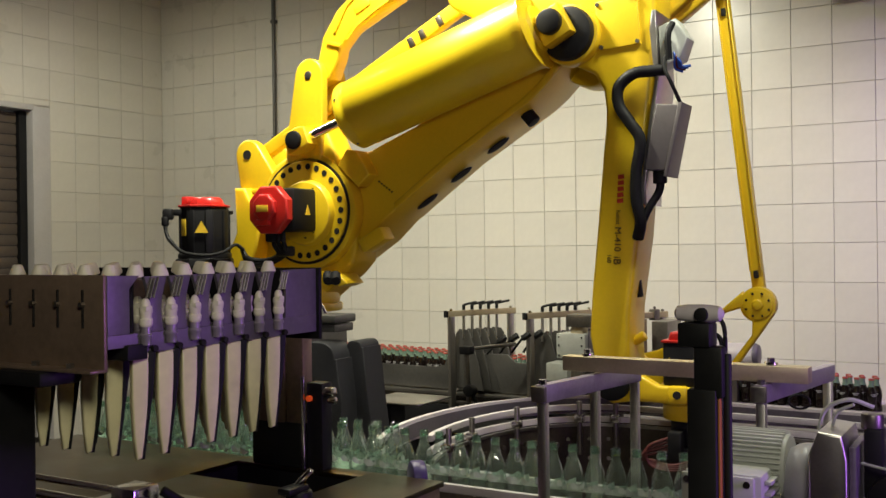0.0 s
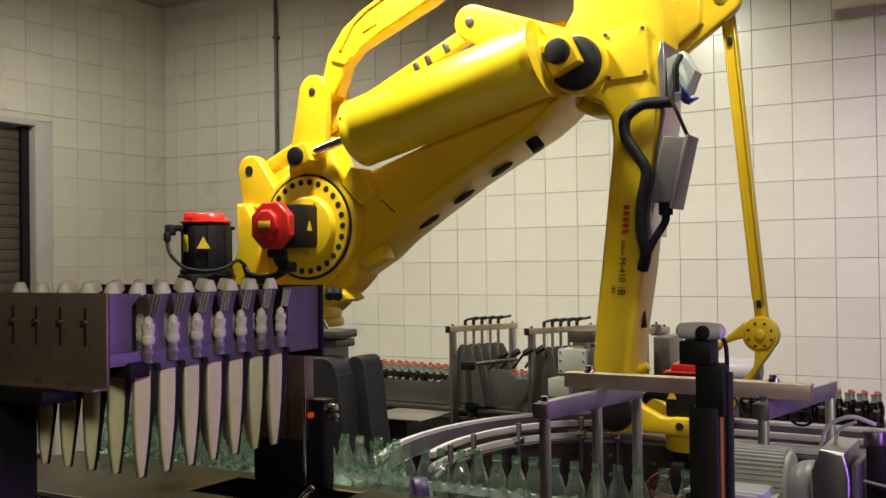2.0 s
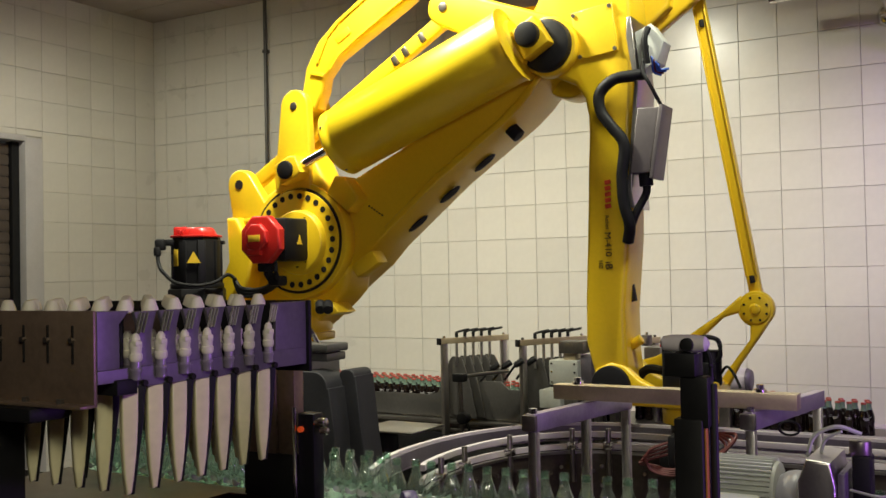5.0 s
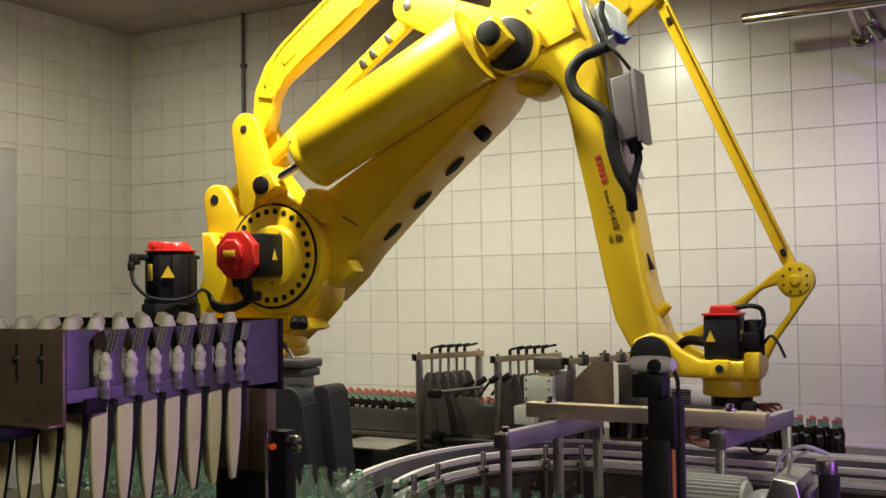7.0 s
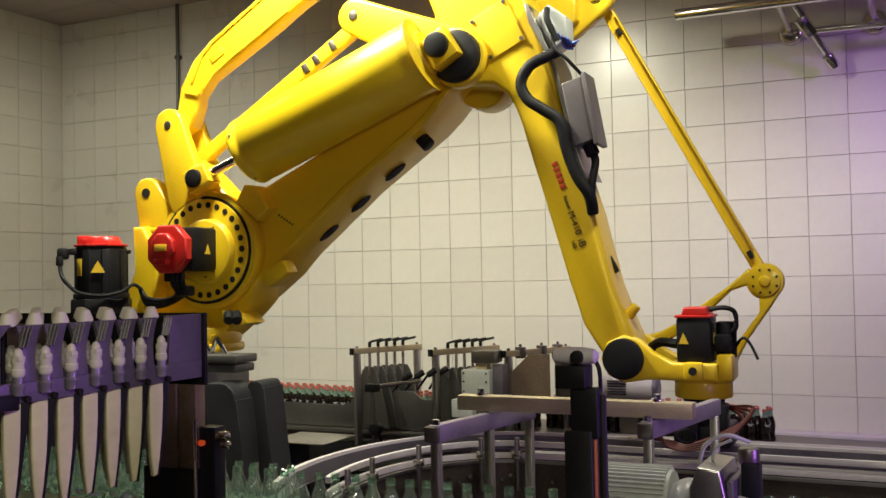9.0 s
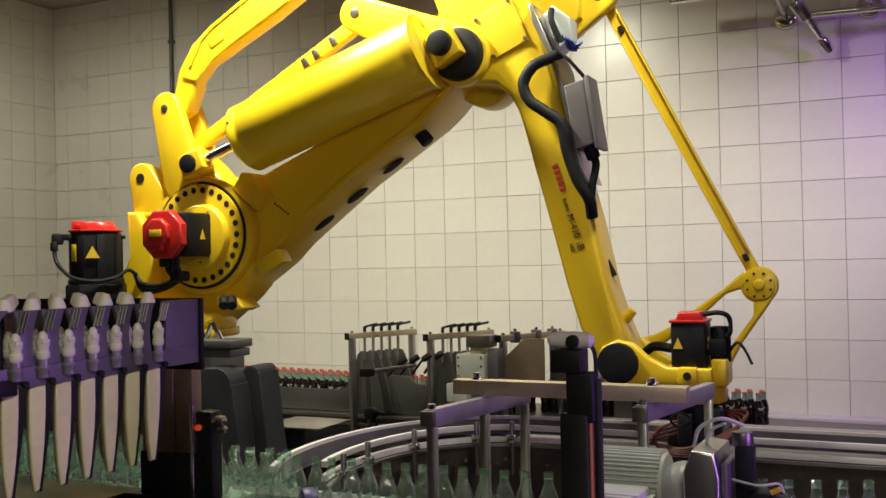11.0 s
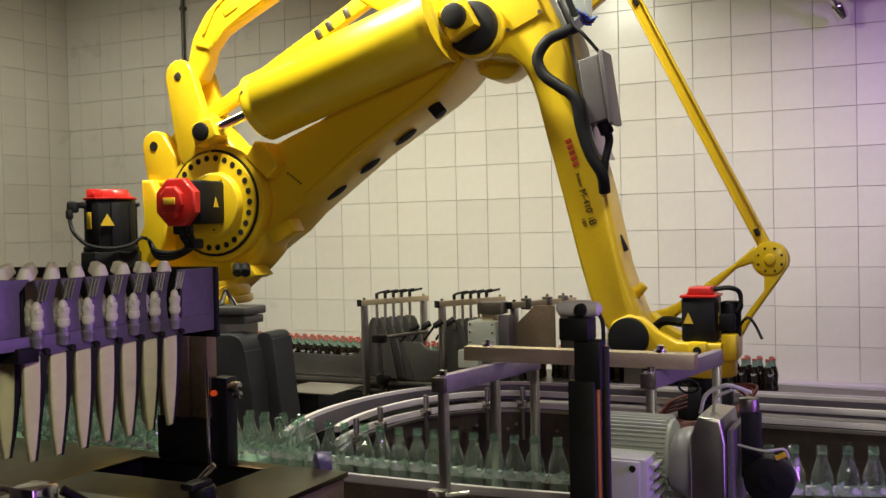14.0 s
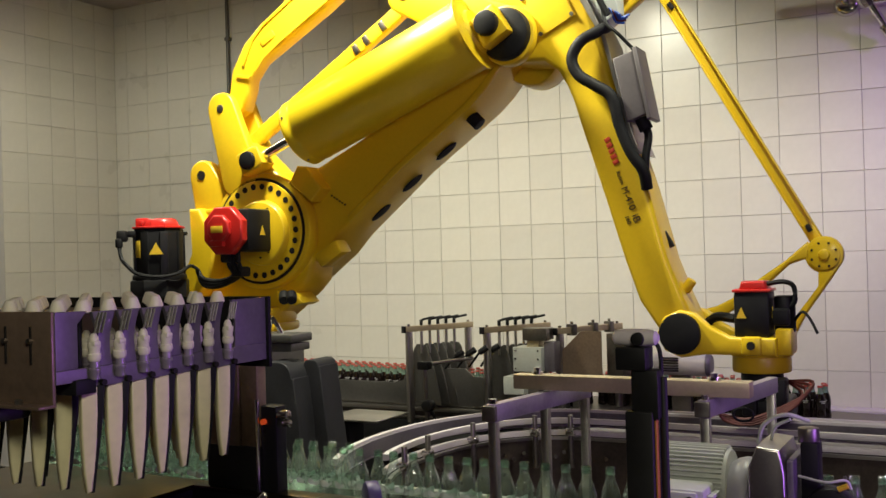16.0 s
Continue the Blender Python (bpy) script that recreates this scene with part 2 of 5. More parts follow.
def one(fn, *args, **kw):
    bm = bmesh.new()
    fn(bm, *args, **kw)
    return bm


def thing(name, label, category, at=None, group="", kind=""):
    ob = new(name)
    if at is not None:
        ob.matrix_basis = at
    return tagged(ob, label, category, group, kind)


# ---- room ----
EDGE, TOP = -2.402, 4.07
wall_back = tagged(part("wall_north", one(box, -2.8, 7.4, 0.012, 0.25, 0, 4.4, 0), GROUT), "white glazed tile wall with dark grout behind the conveyors", "wall", kind="structure")
bm = bmesh.new()
box(bm, -2.65, EDGE - 0.012, -1.39, 0.012, 0, 4.4, 0)
box(bm, -2.65, EDGE - 0.012, -4.4, -1.39, 2.84, 4.4, 0)
box(bm, -2.65, EDGE - 0.012, -10, -4.4, 0, 4.4, 0)
wall_left = tagged(part("wall_west", bm, GROUT), "white glazed tile wall beside the roller shutter", "wall", kind="structure")
tagged(part("wall_east", one(box, 7.4, 7.6, -10, 0.25, 0, 4.4, 0), PLASTER), "plain dark side wall out of view", "wall", kind="structure")
tagged(part("wall_south", one(box, -2.65, 7.6, -10.2, -10, 0, 4.4, 0), PLASTER), "plain dark wall behind the visitors", "wall", kind="structure")
tagged(part("floor", one(box, -2.8, 7.6, -10.2, 0.25, -0.2, 0, 0), FLOOR), "dark tiled factory floor", "floor", kind="structure")
bm = bmesh.new()
for i in range(9):
    for j in range(9):
        x, y = -2.65 + i * 1.2, -10 + j * 1.2
        box(bm, x + 0.004, x + 1.196, y + 0.004, y + 1.196, TOP, TOP + 0.03, 0.003)
box(bm, -2.65, 7.6, -10, 0.25, TOP + 0.03, 4.4, 0)
tagged(part("ceiling", bm, CEIL), "pale ceiling boards with fine joints", "ceiling", kind="structure")

# shutter door in the left wall
door = thing("door_1", "closed dark roller shutter in a pale metal frame", "door", kind="structure")
bm = bmesh.new()
box(bm, EDGE - 0.02, EDGE + 0.006, -1.39, -1.235, 0, 2.845, 0.004)
box(bm, EDGE - 0.16, EDGE + 0.004, -1.40, -1.385, 0, 2.84, 0.003)
box(bm, EDGE - 0.16, EDGE + 0.006, -4.4, -1.39, 2.815, 2.86, 0.004)
part("door_frame", bm, FRAMEW, door)
part("guide_rail", one(box, EDGE - 0.15, EDGE - 0.07, -1.47, -1.402, 0, 2.81, 0.004), BLACK, door)
slat_bm = one(prism, [(-0.006, -0.042), (0.006, -0.042), (0.012, -0.02), (0.012, 0.02), (0.004, 0.042), (-0.006, 0.042)], -1.45, 1.45, 0)
slat = part("slat", slat_bm, SLAT, door, at=pose(EDGE - 0.11, -2.93, 0.05))
for i in range(1, 31):
    piece("slat", slat.data, door, pose(EDGE - 0.11, -2.93, 0.05 + i * 0.09))

# pipes on the wall
pipe = thing("wall_pipe", "thin grey conduit running down the tiled wall", "pipe")
part("conduit", one(cyl, (-1.02, -0.03, 1.2), (-1.02, -0.03, 4.09), 0.016, n=12), GREYMETAL, pipe)
for z in (1.6, 2.6, 3.6):
    part("clip", one(box, -1.045, -0.995, -0.045, 0.0, z, z + 0.03, 0.004), GREYMETAL, pipe)

rig = thing("steam_pipe", "chrome pipework with round wall flanges and a small valve", "pipe")
part("pipe", one(cyl, (3.30, -0.45, 3.30), (4.9, -0.45, 3.30), 0.036, n=16, bev=0.004), CHROME, rig)
for x, z in ((3.93, 3.20), (4.42, 3.21)):
    bm = bmesh.new()
    cyl(bm, (x, 0.0, z), (x, -0.035, z), 0.085, 0.06, n=24, bev=0.01)
    part("flange", bm, CHROME, rig)
    part("stub", one(cyl, (x, -0.03, z), (x - 0.02, -0.45, 3.28), 0.02, n=12), CHROME, rig)
part("branch", one(cyl, (3.99, -0.40, 3.30), (4.17, -0.12, 2.98), 0.022, n=12, bev=0.003), CHROME, rig)
part("nozzle", one(cyl, (4.15, -0.15, 3.01), (4.19, -0.10, 2.94), 0.034, n=12, bev=0.006), CHROME, rig)
part("cross_pipe", one(cyl, (4.06, -0.28, 3.14), (4.9, -0.28, 3.12), 0.018, n=12), CHROME, rig)
part("valve", one(cyl, (4.02, -0.35, 3.21), (4.08, -0.27, 3.12), 0.04, n=8, bev=0.006), CHROME, rig)

# ---- palletizing robot ----
# The arm works in one upright plane; x along it, z up, y to its far side. The shoulder joint is at (0, 0, JZ).
JX, JY, JZ = 1.440, -2.66, 1.852
UPPER, FORE = 1.594, 1.512
# the outer levelling joint, from the elbow and from the wrist pin
HX, HY, HZ = 0.526, 0.50, 0.310
robot = thing("palletizing_robot", "large yellow palletizing robot with black motors and a balancer barrel", "robot", pose(JX, JY, 0, 0, 0, 2.1))

bm = bmesh.new()
box(bm, -0.75, 0.285, -0.20, -0.02, 1.305, 1.345, 0.008)
box(bm, -0.75, 0.275, -0.19, -0.03, 1.262, 1.300, 0.006)
box(bm, -0.70, 0.02, -0.16, 0.30, 0.0, 1.262, 0.02)
pedestal = part("pedestal", bm, GREYMETAL, robot, "grey steel pedestal plate")
bm = bmesh.new()
for x in (-0.02, 0.07):
    cyl(bm, (x, -0.1, 1.34), (x + 0.05, -0.12, 1.425), 0.012, n=8)
    cyl(bm, (x + 0.09, -0.1, 1.34), (x + 0.05, -0.12, 1.425), 0.012, n=8)
part("cable_stub", bm, CHROME, pedestal)
for x0, x1, y0, lean in ((0.10, 0.32, -0.26, 0.06), (0.30, 0.385, -0.13, 0.12)):
    bm = bmesh.new()
    r = (x1 - x0) * 0.35
    prism(bm, [(x0, 0.3), (x1 + lean, 0.3), (x1 + 0.035, 0.95), (x1 + 0.01, 1.22 - r)] + arc(x1 - r, 1.22 - r, r, 0, 90, 6) + arc(x0 + r, 1.22 - r, r, 90, 180, 6), y0, y0 + 0.16, 0.02)
    part("cover", bm, COVER, pedestal, "rounded charcoal plastic cover")

bm = bmesh.new()
# turning column and shoulder casting
cyl(bm, (-0.18, 0.08, 1.38), (-0.18, 0.08, 1.47), 0.25, n=40, bev=0.02)
cyl(bm, (-0.18, 0.08, 1.343), (-0.18, 0.08, 1.385), 0.262, n=40, bev=0.01)
prism(bm, [(-0.55, -0.42), (-0.40, -0.46), (0.0, -0.46), (0.07, -0.41), (0.19, -0.315), (0.25, -0.255), (0.27, -0.14), (0.25, 0.04), (0.18, 0.20), (0.06, 0.29), (-0.12, 0.31), (-0.30, 0.22), (-0.36, 0.0), (-0.40, -0.20), (-0.52, -0.34)], 0.02, 0.24, 0.03, Matrix.Translation((0, 0, JZ)))
prism(bm, [(-0.30, -0.40), (0.05, -0.42), (0.02, -0.48), (-0.34, -0.48)], -0.06, 0.06, 0.02, Matrix.Translation((0, 0, JZ)))
prism(bm, [(-0.56, -0.37), (-0.47, -0.41), (-0.30, -0.24), (-0.26, -0.05), (-0.36, 0.13), (-0.43, 0.13), (-0.42, -0.10)], -0.08, 0.05, 0.02, Matrix.Translation((0, 0, JZ)))
turret = part("turret", bm, YELLOW, robot)
bm = bmesh.new()
prism(bm, [(0.09, -0.30), (0.20, -0.315), (0.245, -0.362), (0.20, -0.378), (0.09, -0.345)], -0.04, 0.12, 0.010, Matrix.Translation((0, 0, JZ)))
part("lower_stop", bm, YELLOW, turret)
for x in (0.13, 0.175):
    part("stop_buffer", one(cyl, (x, -0.035, JZ - 0.318), (x + 0.03, -0.075, JZ - 0.350), 0.026, n=14, bev=0.005), RUBBER, turret)
# lug with a hole
bm = bmesh.new()
prism(bm, strap((-0.385, 0.305), (-0.28, 0.05), 0.080, 0.14), -0.02, 0.05, 0.012, Matrix.Translation((0, 0, JZ)))
prism(bm, strap((-0.385, 0.305), (-0.28, 0.05), 0.080, 0.14), 0.22, 0.28, 0.012, Matrix.Translation((0, 0, JZ)))
box(bm, -0.46, -0.24, -0.035, 0.28, JZ + 0.10, JZ + 0.125, 0.008)
lug = part("lug", bm, YELLOW, turret)
part("pin_hole", one(cyl, (-0.385, -0.024, JZ + 0.305), (-0.385, 0.0, JZ + 0.305), 0.025, n=20), HOLE, turret)

bm = bmesh.new()
cyl(bm, (0, 0.05, JZ), (0, -0.035, JZ), 0.295, n=64, bev=0.012)
flange = part("reducer_flange", bm, YELLOW, robot, "round yellow reducer flange with a ring of bolts")
part("seal_ring", one(cyl, (0, 0.0, JZ), (0, -0.040, JZ), 0.268, n=64), HOLE, flange)
part("cover_plate", one(cyl, (0, 0.0, JZ), (0, -0.052, JZ), 0.254, n=64, bev=0.006), YELLOW, flange)
part("hub_plate", one(cyl, (0.02, -0.04, JZ - 0.01), (0.02, -0.085, JZ - 0.01), 0.17, 0.155, n=48, bev=0.006), YELLOW, flange)
bolt = part("bolt", one(cyl, (0, -0.045, 0), (0, -0.0535, 0), 0.0155, n=12), HOLE, flange, at=pose(0.224, 0, JZ))
for i in range(1, 26):
    a = 2 * math.pi * i / 26
    piece("bolt", bolt.data, flange, pose(0.224 * math.cos(a), 0, JZ + 0.224 * math.sin(a)))

# shoulder motor, pointing out of the flange
motor = part("drive_motor", one(box, -0.105, 0.095, -0.262, -0.05, JZ - 0.105, JZ + 0.105, 0.018), BLACK, robot, "black servo motor")
bm = bmesh.new()
octa = [(-0.025 + 0.124 * math.cos(radians(22.5 + 45 * i)), 0.0 + 0.124 * math.sin(radians(22.5 + 45 * i))) for i in range(8)]
prism(bm, octa, -0.310, -0.255, 0.012, Matrix.Translation((0, 0, JZ)))
box(bm, -0.085, -0.005, -0.335, -0.30, JZ - 0.075, JZ - 0.045, 0.006)
prism(bm, [(-0.03 + (x + 0.025) * 0.55, z * 0.55 + 0.012) for x, z in octa], -0.340, -0.305, 0.012, Matrix.Translation((0, 0, JZ)))
cap = part("end_cap", bm, RED, motor, "red octagonal encoder cap")
part("type_plate", one(box, -0.065, 0.003, -0.345, -0.339, JZ - 0.01, JZ + 0.022, 0.001), WARN, cap)
part("warning_sign", one(prism, [(-0.02, -0.024), (0.02, -0.024), (0.0, 0.024)], 0, 0.003, 0, pose(0.0972, -0.15, JZ, 0, 0, 90)), WARN, motor)
for k in range(3):
    part("motor_cable", one(tube, [(-0.03 + 0.025 * k, -0.25, JZ - 0.10), (-0.02 + 0.03 * k, -0.27, JZ - 0.16), (-0.03 + 0.02 * k, -0.22, JZ - 0.215), (-0.16, -0.16, JZ - 0.245 - 0.012 * k), (-0.30, -0.12, JZ - 0.235 - 0.015 * k), (-0.36, -0.10, JZ - 0.19)], 0.012), RUBBER, motor)
bm = bmesh.new()
box(bm, -0.05, 0.0, -0.30, -0.22, JZ - 0.155, JZ - 0.10, 0.010)
box(bm, -0.02, 0.045, -0.26, -0.18, JZ - 0.225, JZ - 0.175, 0.012)
part("cable_socket", bm, RUBBER, motor)
for x, z in ((0.08, 0.10), (0.08, -0.10), (0.03, -0.125)):
    part("motor_bolt", one(cyl, (x, -0.075, JZ + z), (x, -0.058, JZ + z * 1.25), 0.016, n=10, bev=0.003), RUBBER, motor)

# upright turning motor
TM = pose(-0.520, -0.20, JZ, 0, 0, 33)
EIGHT = Matrix.Rotation(radians(22.5), 4, "Z")
bm = bmesh.new()
cyl(bm, (0, 0, -0.225), (0, 0, 0.030), 0.126, n=8, bev=0.012, m=TM @ EIGHT)
cyl(bm, (0, 0, -0.235), (0, 0, -0.205), 0.136, n=24, bev=0.006, m=TM)
cyl(bm, (0, 0, -0.40), (0, 0, -0.23), 0.150, n=8, bev=0.012, m=TM @ EIGHT)
for a in (20, 65, 110, -25, -70):
    box(bm, 0.112, 0.128, -0.02, 0.02, -0.205, 0.012, 0.003, TM @ Matrix.Rotation(radians(a - 90), 4, "Z"))
upright = part("turning_motor", bm, BLACK, robot, "black upright servo motor")
bm = bmesh.new()
cyl(bm, (0, 0, 0.028), (0, 0, 0.040), 0.134, n=8, bev=0.004, m=TM @ EIGHT)
cyl(bm, (0.012, 0, 0.038), (0.012, 0, 0.080), 0.098, 0.076, n=8, bev=0.007, m=TM @ EIGHT)
box(bm, -0.11, -0.045, -0.04, 0.04, 0.040, 0.084, 0.007, TM)
cyl(bm, (-0.075, -0.05, 0.06), (-0.075, -0.085, 0.06), 0.012, n=10, bev=0.003, m=TM)
part("end_cap", bm, RED, upright, "red encoder cap")
part("warning_sign", one(prism, [(-0.034, -0.028), (0.034, -0.028), (0.0, 0.032)], -0.0025, 0, 0, TM @ pose(0.005, -0.1296, -0.075)), WARN, upright)
part("type_plate", one(box, -0.018, 0.018, -0.003, 0, -0.042, 0.042, 0.001, TM @ pose(-0.089, -0.089, -0.075, 0, 0, -45)), WARN, upright)
for k, (x, z) in enumerate(((0.132, 0.0), (-0.02, 0.0))):
    part("lid_bolt", one(cyl, (x, -0.05, z), (x + 0.016, -0.055, z), 0.010, n=8, m=TM), BLACK, upright)
bm = bmesh.new()
for pts, r in (([(-0.11, -0.02, -0.005), (-0.165, -0.06, -0.005), (-0.180, -0.09, -0.06), (-0.160, -0.12, -0.13), (-0.10, -0.15, -0.19)], 0.010), ([(-0.160, -0.12, -0.13), (-0.09, -0.16, -0.195), (0.02, -0.16, -0.215), (0.11, -0.12, -0.20), (0.16, -0.05, -0.165), (0.20, -0.03, -0.19)], 0.009)):
    part("cable", one(tube, [TM @ Vector(q) for q in pts], r), RUBBER, upright)
box(bm, -0.195, -0.145, -0.10, -0.035, -0.035, 0.022, 0.012, TM)
box(bm, -0.15, -0.10, -0.07, 0.0, -0.012, 0.020, 0.008, TM)
cyl(bm, (-0.182, -0.09, -0.065), (-0.182, -0.09, -0.02), 0.018, n=12, bev=0.004, m=TM)
part("cable_plug", bm, RUBBER, upright)
part("rear_motor_cap", one(cyl, (-0.44, 0.32, JZ - 0.07), (-0.44, 0.16, JZ - 0.07), 0.15, n=8, bev=0.015), RED, robot, "red motor cap behind the shoulder")

# ---- moving parts, each built about its own joint ----
# upper arm: x from the shoulder to the elbow
bm = bmesh.new()
outline = [(0.0, 0.26), (0.20, 0.23), (0.34, 0.13), (0.418, 0.109), (0.70, 0.079), (1.05, 0.085), (1.30, 0.10), (1.60, 0.135), (1.71, 0.07), (1.74, -0.03), (1.68, -0.10), (1.50, -0.07), (1.36, -0.116), (1.26, -0.135), (1.05, -0.150), (0.807, -0.166), (0.335, -0.234), (0.20, -0.27), (0.0, -0.29)]
prism(bm, outline, 0.05, 0.39, 0.012)
cyl(bm, (0, 0.05, 0), (0, 0.33, 0), 0.30, n=56, bev=0.02)
upper_arm = part("upper_arm", bm, YELLOW, robot)
bm = bmesh.new()
prism(bm, [(0.42, -0.222), (0.807, -0.168), (1.26, -0.137), (1.36, -0.118), (1.50, -0.072), (1.49, -0.04), (1.34, -0.085), (1.24, -0.105), (0.80, -0.135), (0.43, -0.19)], 0.040, 0.06, 0.008)
part("side_rib", bm, YELLOW, upper_arm)
bm = bmesh.new()
prism(bm, [(0.275, 0.105), (0.36, 0.150), (0.405, 0.115), (0.418, -0.025), (0.33, -0.045)], -0.04, 0.14, 0.010)
box(bm, 0.43, 0.50, 0.12, 0.26, 0.08, 0.125, 0.012)
part("stop_block", bm, YELLOW, upper_arm)
bm = bmesh.new()
box(bm, 0.185, 0.335, -0.01, 0.09, -0.340, -0.265, 0.014)
part("buffer_lug", bm, YELLOW, upper_arm)
# oval holes in the underside: flat discs, the shade inside painted near-black
for x in (0.50, 0.73, 0.97):
    tmp = bmesh.new()
    lathe(tmp, [(0.036, -0.004), (0.040, 0.0), (0.036, 0.004)], 20)
    bmesh.ops.scale(tmp, vec=(1.7, 0.9, 1), verts=tmp.verts)
    part("oval_cover", tmp, HOLE, upper_arm, at=pose(x, 0.25, -0.2125 + (x - 0.50) * 0.100, 0, -5.6, 0))
part("grease_port", one(cyl, (1.20, 0.16, -0.13), (1.215, 0.16, -0.195), 0.034, n=12, bev=0.005), RUBBER, upper_arm)
bm = bmesh.new()
for i in range(6):
    cyl(bm, (0.405 + 0.008 * i, 0.046, -0.055 - 0.016 * i), (0.405 + 0.008 * i, 0.053, -0.055 - 0.016 * i), 0.005, n=8)
part("bolt_row", bm, HOLE, upper_arm)
# elbow hub and the balancer's front bearing
part("elbow_disc", one(cyl, (1.594, 0.06, 0), (1.594, -0.07, 0), 0.118, n=40, bev=0.02), BLACK, upper_arm, "black round joint cover")
bm = bmesh.new()
box(bm, 1.50, 1.64, -0.14, -0.06, -0.03, 0.115, 0.012)
part("bearing_block", bm, YELLOW, upper_arm)
part("bearing_cap", one(cyl, (1.575, -0.13, 0.050), (1.575, -0.175, 0.050), 0.056, n=28, bev=0.012), BLACK, upper_arm)

# balancer barrel: x from its front bearing back towards the shoulder
bm = bmesh.new()
lathe(bm, [(0.10, 0.065), (0.11, 0.08), (0.160, 0.095), (0.166, 0.11), (0.166, 1.04), (0.1625, 1.045), (0.1625, 1.07), (0.166, 1.075), (0.166, 1.10), (0.152, 1.115), (0.03, 1.115)], 56)
bmesh.ops.rotate(bm, cent=(0, 0, 0), matrix=Matrix.Rotation(radians(90), 3, "Y"), verts=bm.verts)
barrel = part("balancer_barrel", bm, BARREL, robot, "glossy yellow balancer cylinder")
bm = bmesh.new()
lathe(bm, [(0.12, 0.088), (0.176, 0.091), (0.176, 0.099), (0.12, 0.102)], 56)
bmesh.ops.rotate(bm, cent=(0, 0, 0), matrix=Matrix.Rotation(radians(90), 3, "Y"), verts=bm.verts)
part("end_ring", bm, YELLOW, barrel)
for a in (20, 110, 200, 290):
    part("set_screw", one(cyl, (1.085, 0.160 * math.cos(radians(a)), 0.155 * math.sin(radians(a))), (1.085, 0.171 * math.cos(radians(a)), 0.166 * math.sin(radians(a))), 0.007, n=8), DARKSTEEL, barrel)
bm = bmesh.new()
cyl(bm, (0.05, 0, 0), (0.42, 0, 0), 0.024, n=18)
rod = part("piston_rod", bm, CHROME, robot, "bright steel piston rod")
bm = bmesh.new()
prism(bm, [(-0.06, -0.055), (0.04, -0.06), (0.078, -0.045), (0.078, 0.045), (0.04, 0.06), (-0.06, 0.055)], -0.05, 0.06, 0.012)
part("rod_eye", bm, YELLOW, rod)
part("pin_cap", one(cyl, (0, -0.04, 0), (0, -0.068, 0), 0.046, n=24, bev=0.008), BLACK, rod)

# crank of the parallel link: x from the shoulder to its tip
bm = bmesh.new()
for y0 in (-0.04, 0.12):
    prism(bm, strap((0.30, 0.02), (0.681, 0), 0.115, 0.085), y0, y0 + 0.055, 0.012)
prism(bm, [(0.05, 0.14), (0.30, 0.13), (0.46, 0.08), (0.46, -0.08), (0.30, -0.16), (0.05, -0.28)], -0.02, 0.16, 0.03)
crank = part("crank", bm, YELLOW, robot)
part("crank_pin", one(cyl, (0.681, -0.045, 0), (0.681, 0.18, 0), 0.021, n=20, bev=0.004), DARKSTEEL, crank)

# bowed parallel link: x along the upper arm
bm = bmesh.new()
top = [(-0.06, 0.03), (0.046, 0.06), (0.13, 0.155), (0.265, 0.225), (0.40, 0.248), (0.622, 0.2527), (0.90, 0.250), (1.20, 0.22), (1.45, 0.14), (1.62, 0.05)]
low = [(1.62, -0.05), (1.45, -0.02), (1.20, 0.05), (0.916, 0.07), (0.738, 0.065), (0.45, 0.075), (0.30, 0.08), (0.20, 0.045), (0.16, 0.0), (0.08, -0.06), (-0.03, -0.05)]
prism(bm, top + low, 0.02, 0.115, 0.018)
bow = part("parallel_link", bm, YELLOW, robot, "bowed cast link")
bm = bmesh.new()
prism(bm, [(0.20, 0.135), (0.32, 0.213), (0.42, 0.232), (0.85, 0.238), (0.85, 0.226), (0.42, 0.220), (0.33, 0.200), (0.21, 0.122)], 0.012, 0.025, 0.003)
prism(bm, [(0.25, 0.062), (0.33, 0.092), (0.45, 0.098), (0.85, 0.092), (0.85, 0.080), (0.45, 0.086), (0.335, 0.080), (0.255, 0.050)], 0.012, 0.025, 0.003)
prism(bm, [(0.14, 0.105), (0.20, 0.045), (0.215, 0.055), (0.155, 0.115)], 0.010, 0.025, 0.003)
part("cast_rim", bm, YELLOW, bow)
part("cast_mark", one(box, 0.36, 0.45, 0.014, 0.024, 0.135, 0.175, 0.002), YELLOW, bow)

# rocker at the elbow, always level
bm = bmesh.new()
prism(bm, strap((-0.524, 0.252), (0, 0.02), 0.085, 0.12), -0.02, 0.06, 0.018)
prism(bm, strap((0, 0.02), (HX, HZ), 0.16, 0.085), 0.40, 0.47, 0.018)
prism(bm, [(-0.2, 0.05), (-0.36, 0.30), (0.1, 0.30), (0.45, 0.34), (0.45, 0.2), (0.2, 0.0)], 0.34, 0.42, 0.02)
rocker = part("rocker", bm, YELLOW, robot)
part("rocker_pin", one(cyl, (-0.524, -0.026, 0.252), (-0.524, 0.20, 0.252), 0.023, n=20, bev=0.004), DARKSTEEL, rocker)
part("link_pin", one(cyl, (HX, 0.40, HZ), (HX, 0.57, HZ), 0.04, n=20, bev=0.005), BLACK, rocker)

# upper levelling rod
bm = bmesh.new()
prism(bm, strap((0, 0), (1.447, 0), 0.038, 0.038), 0.07, 0.12, 0.012)
levelrod = part("levelling_rod", bm, YELLOW, robot)
for x in (1.06, 1.13, 1.24):
    part("clamp", one(box, x, x + 0.03, 0.055, 0.09, -0.030, 0.02, 0.005), DARKSTEEL, levelrod)

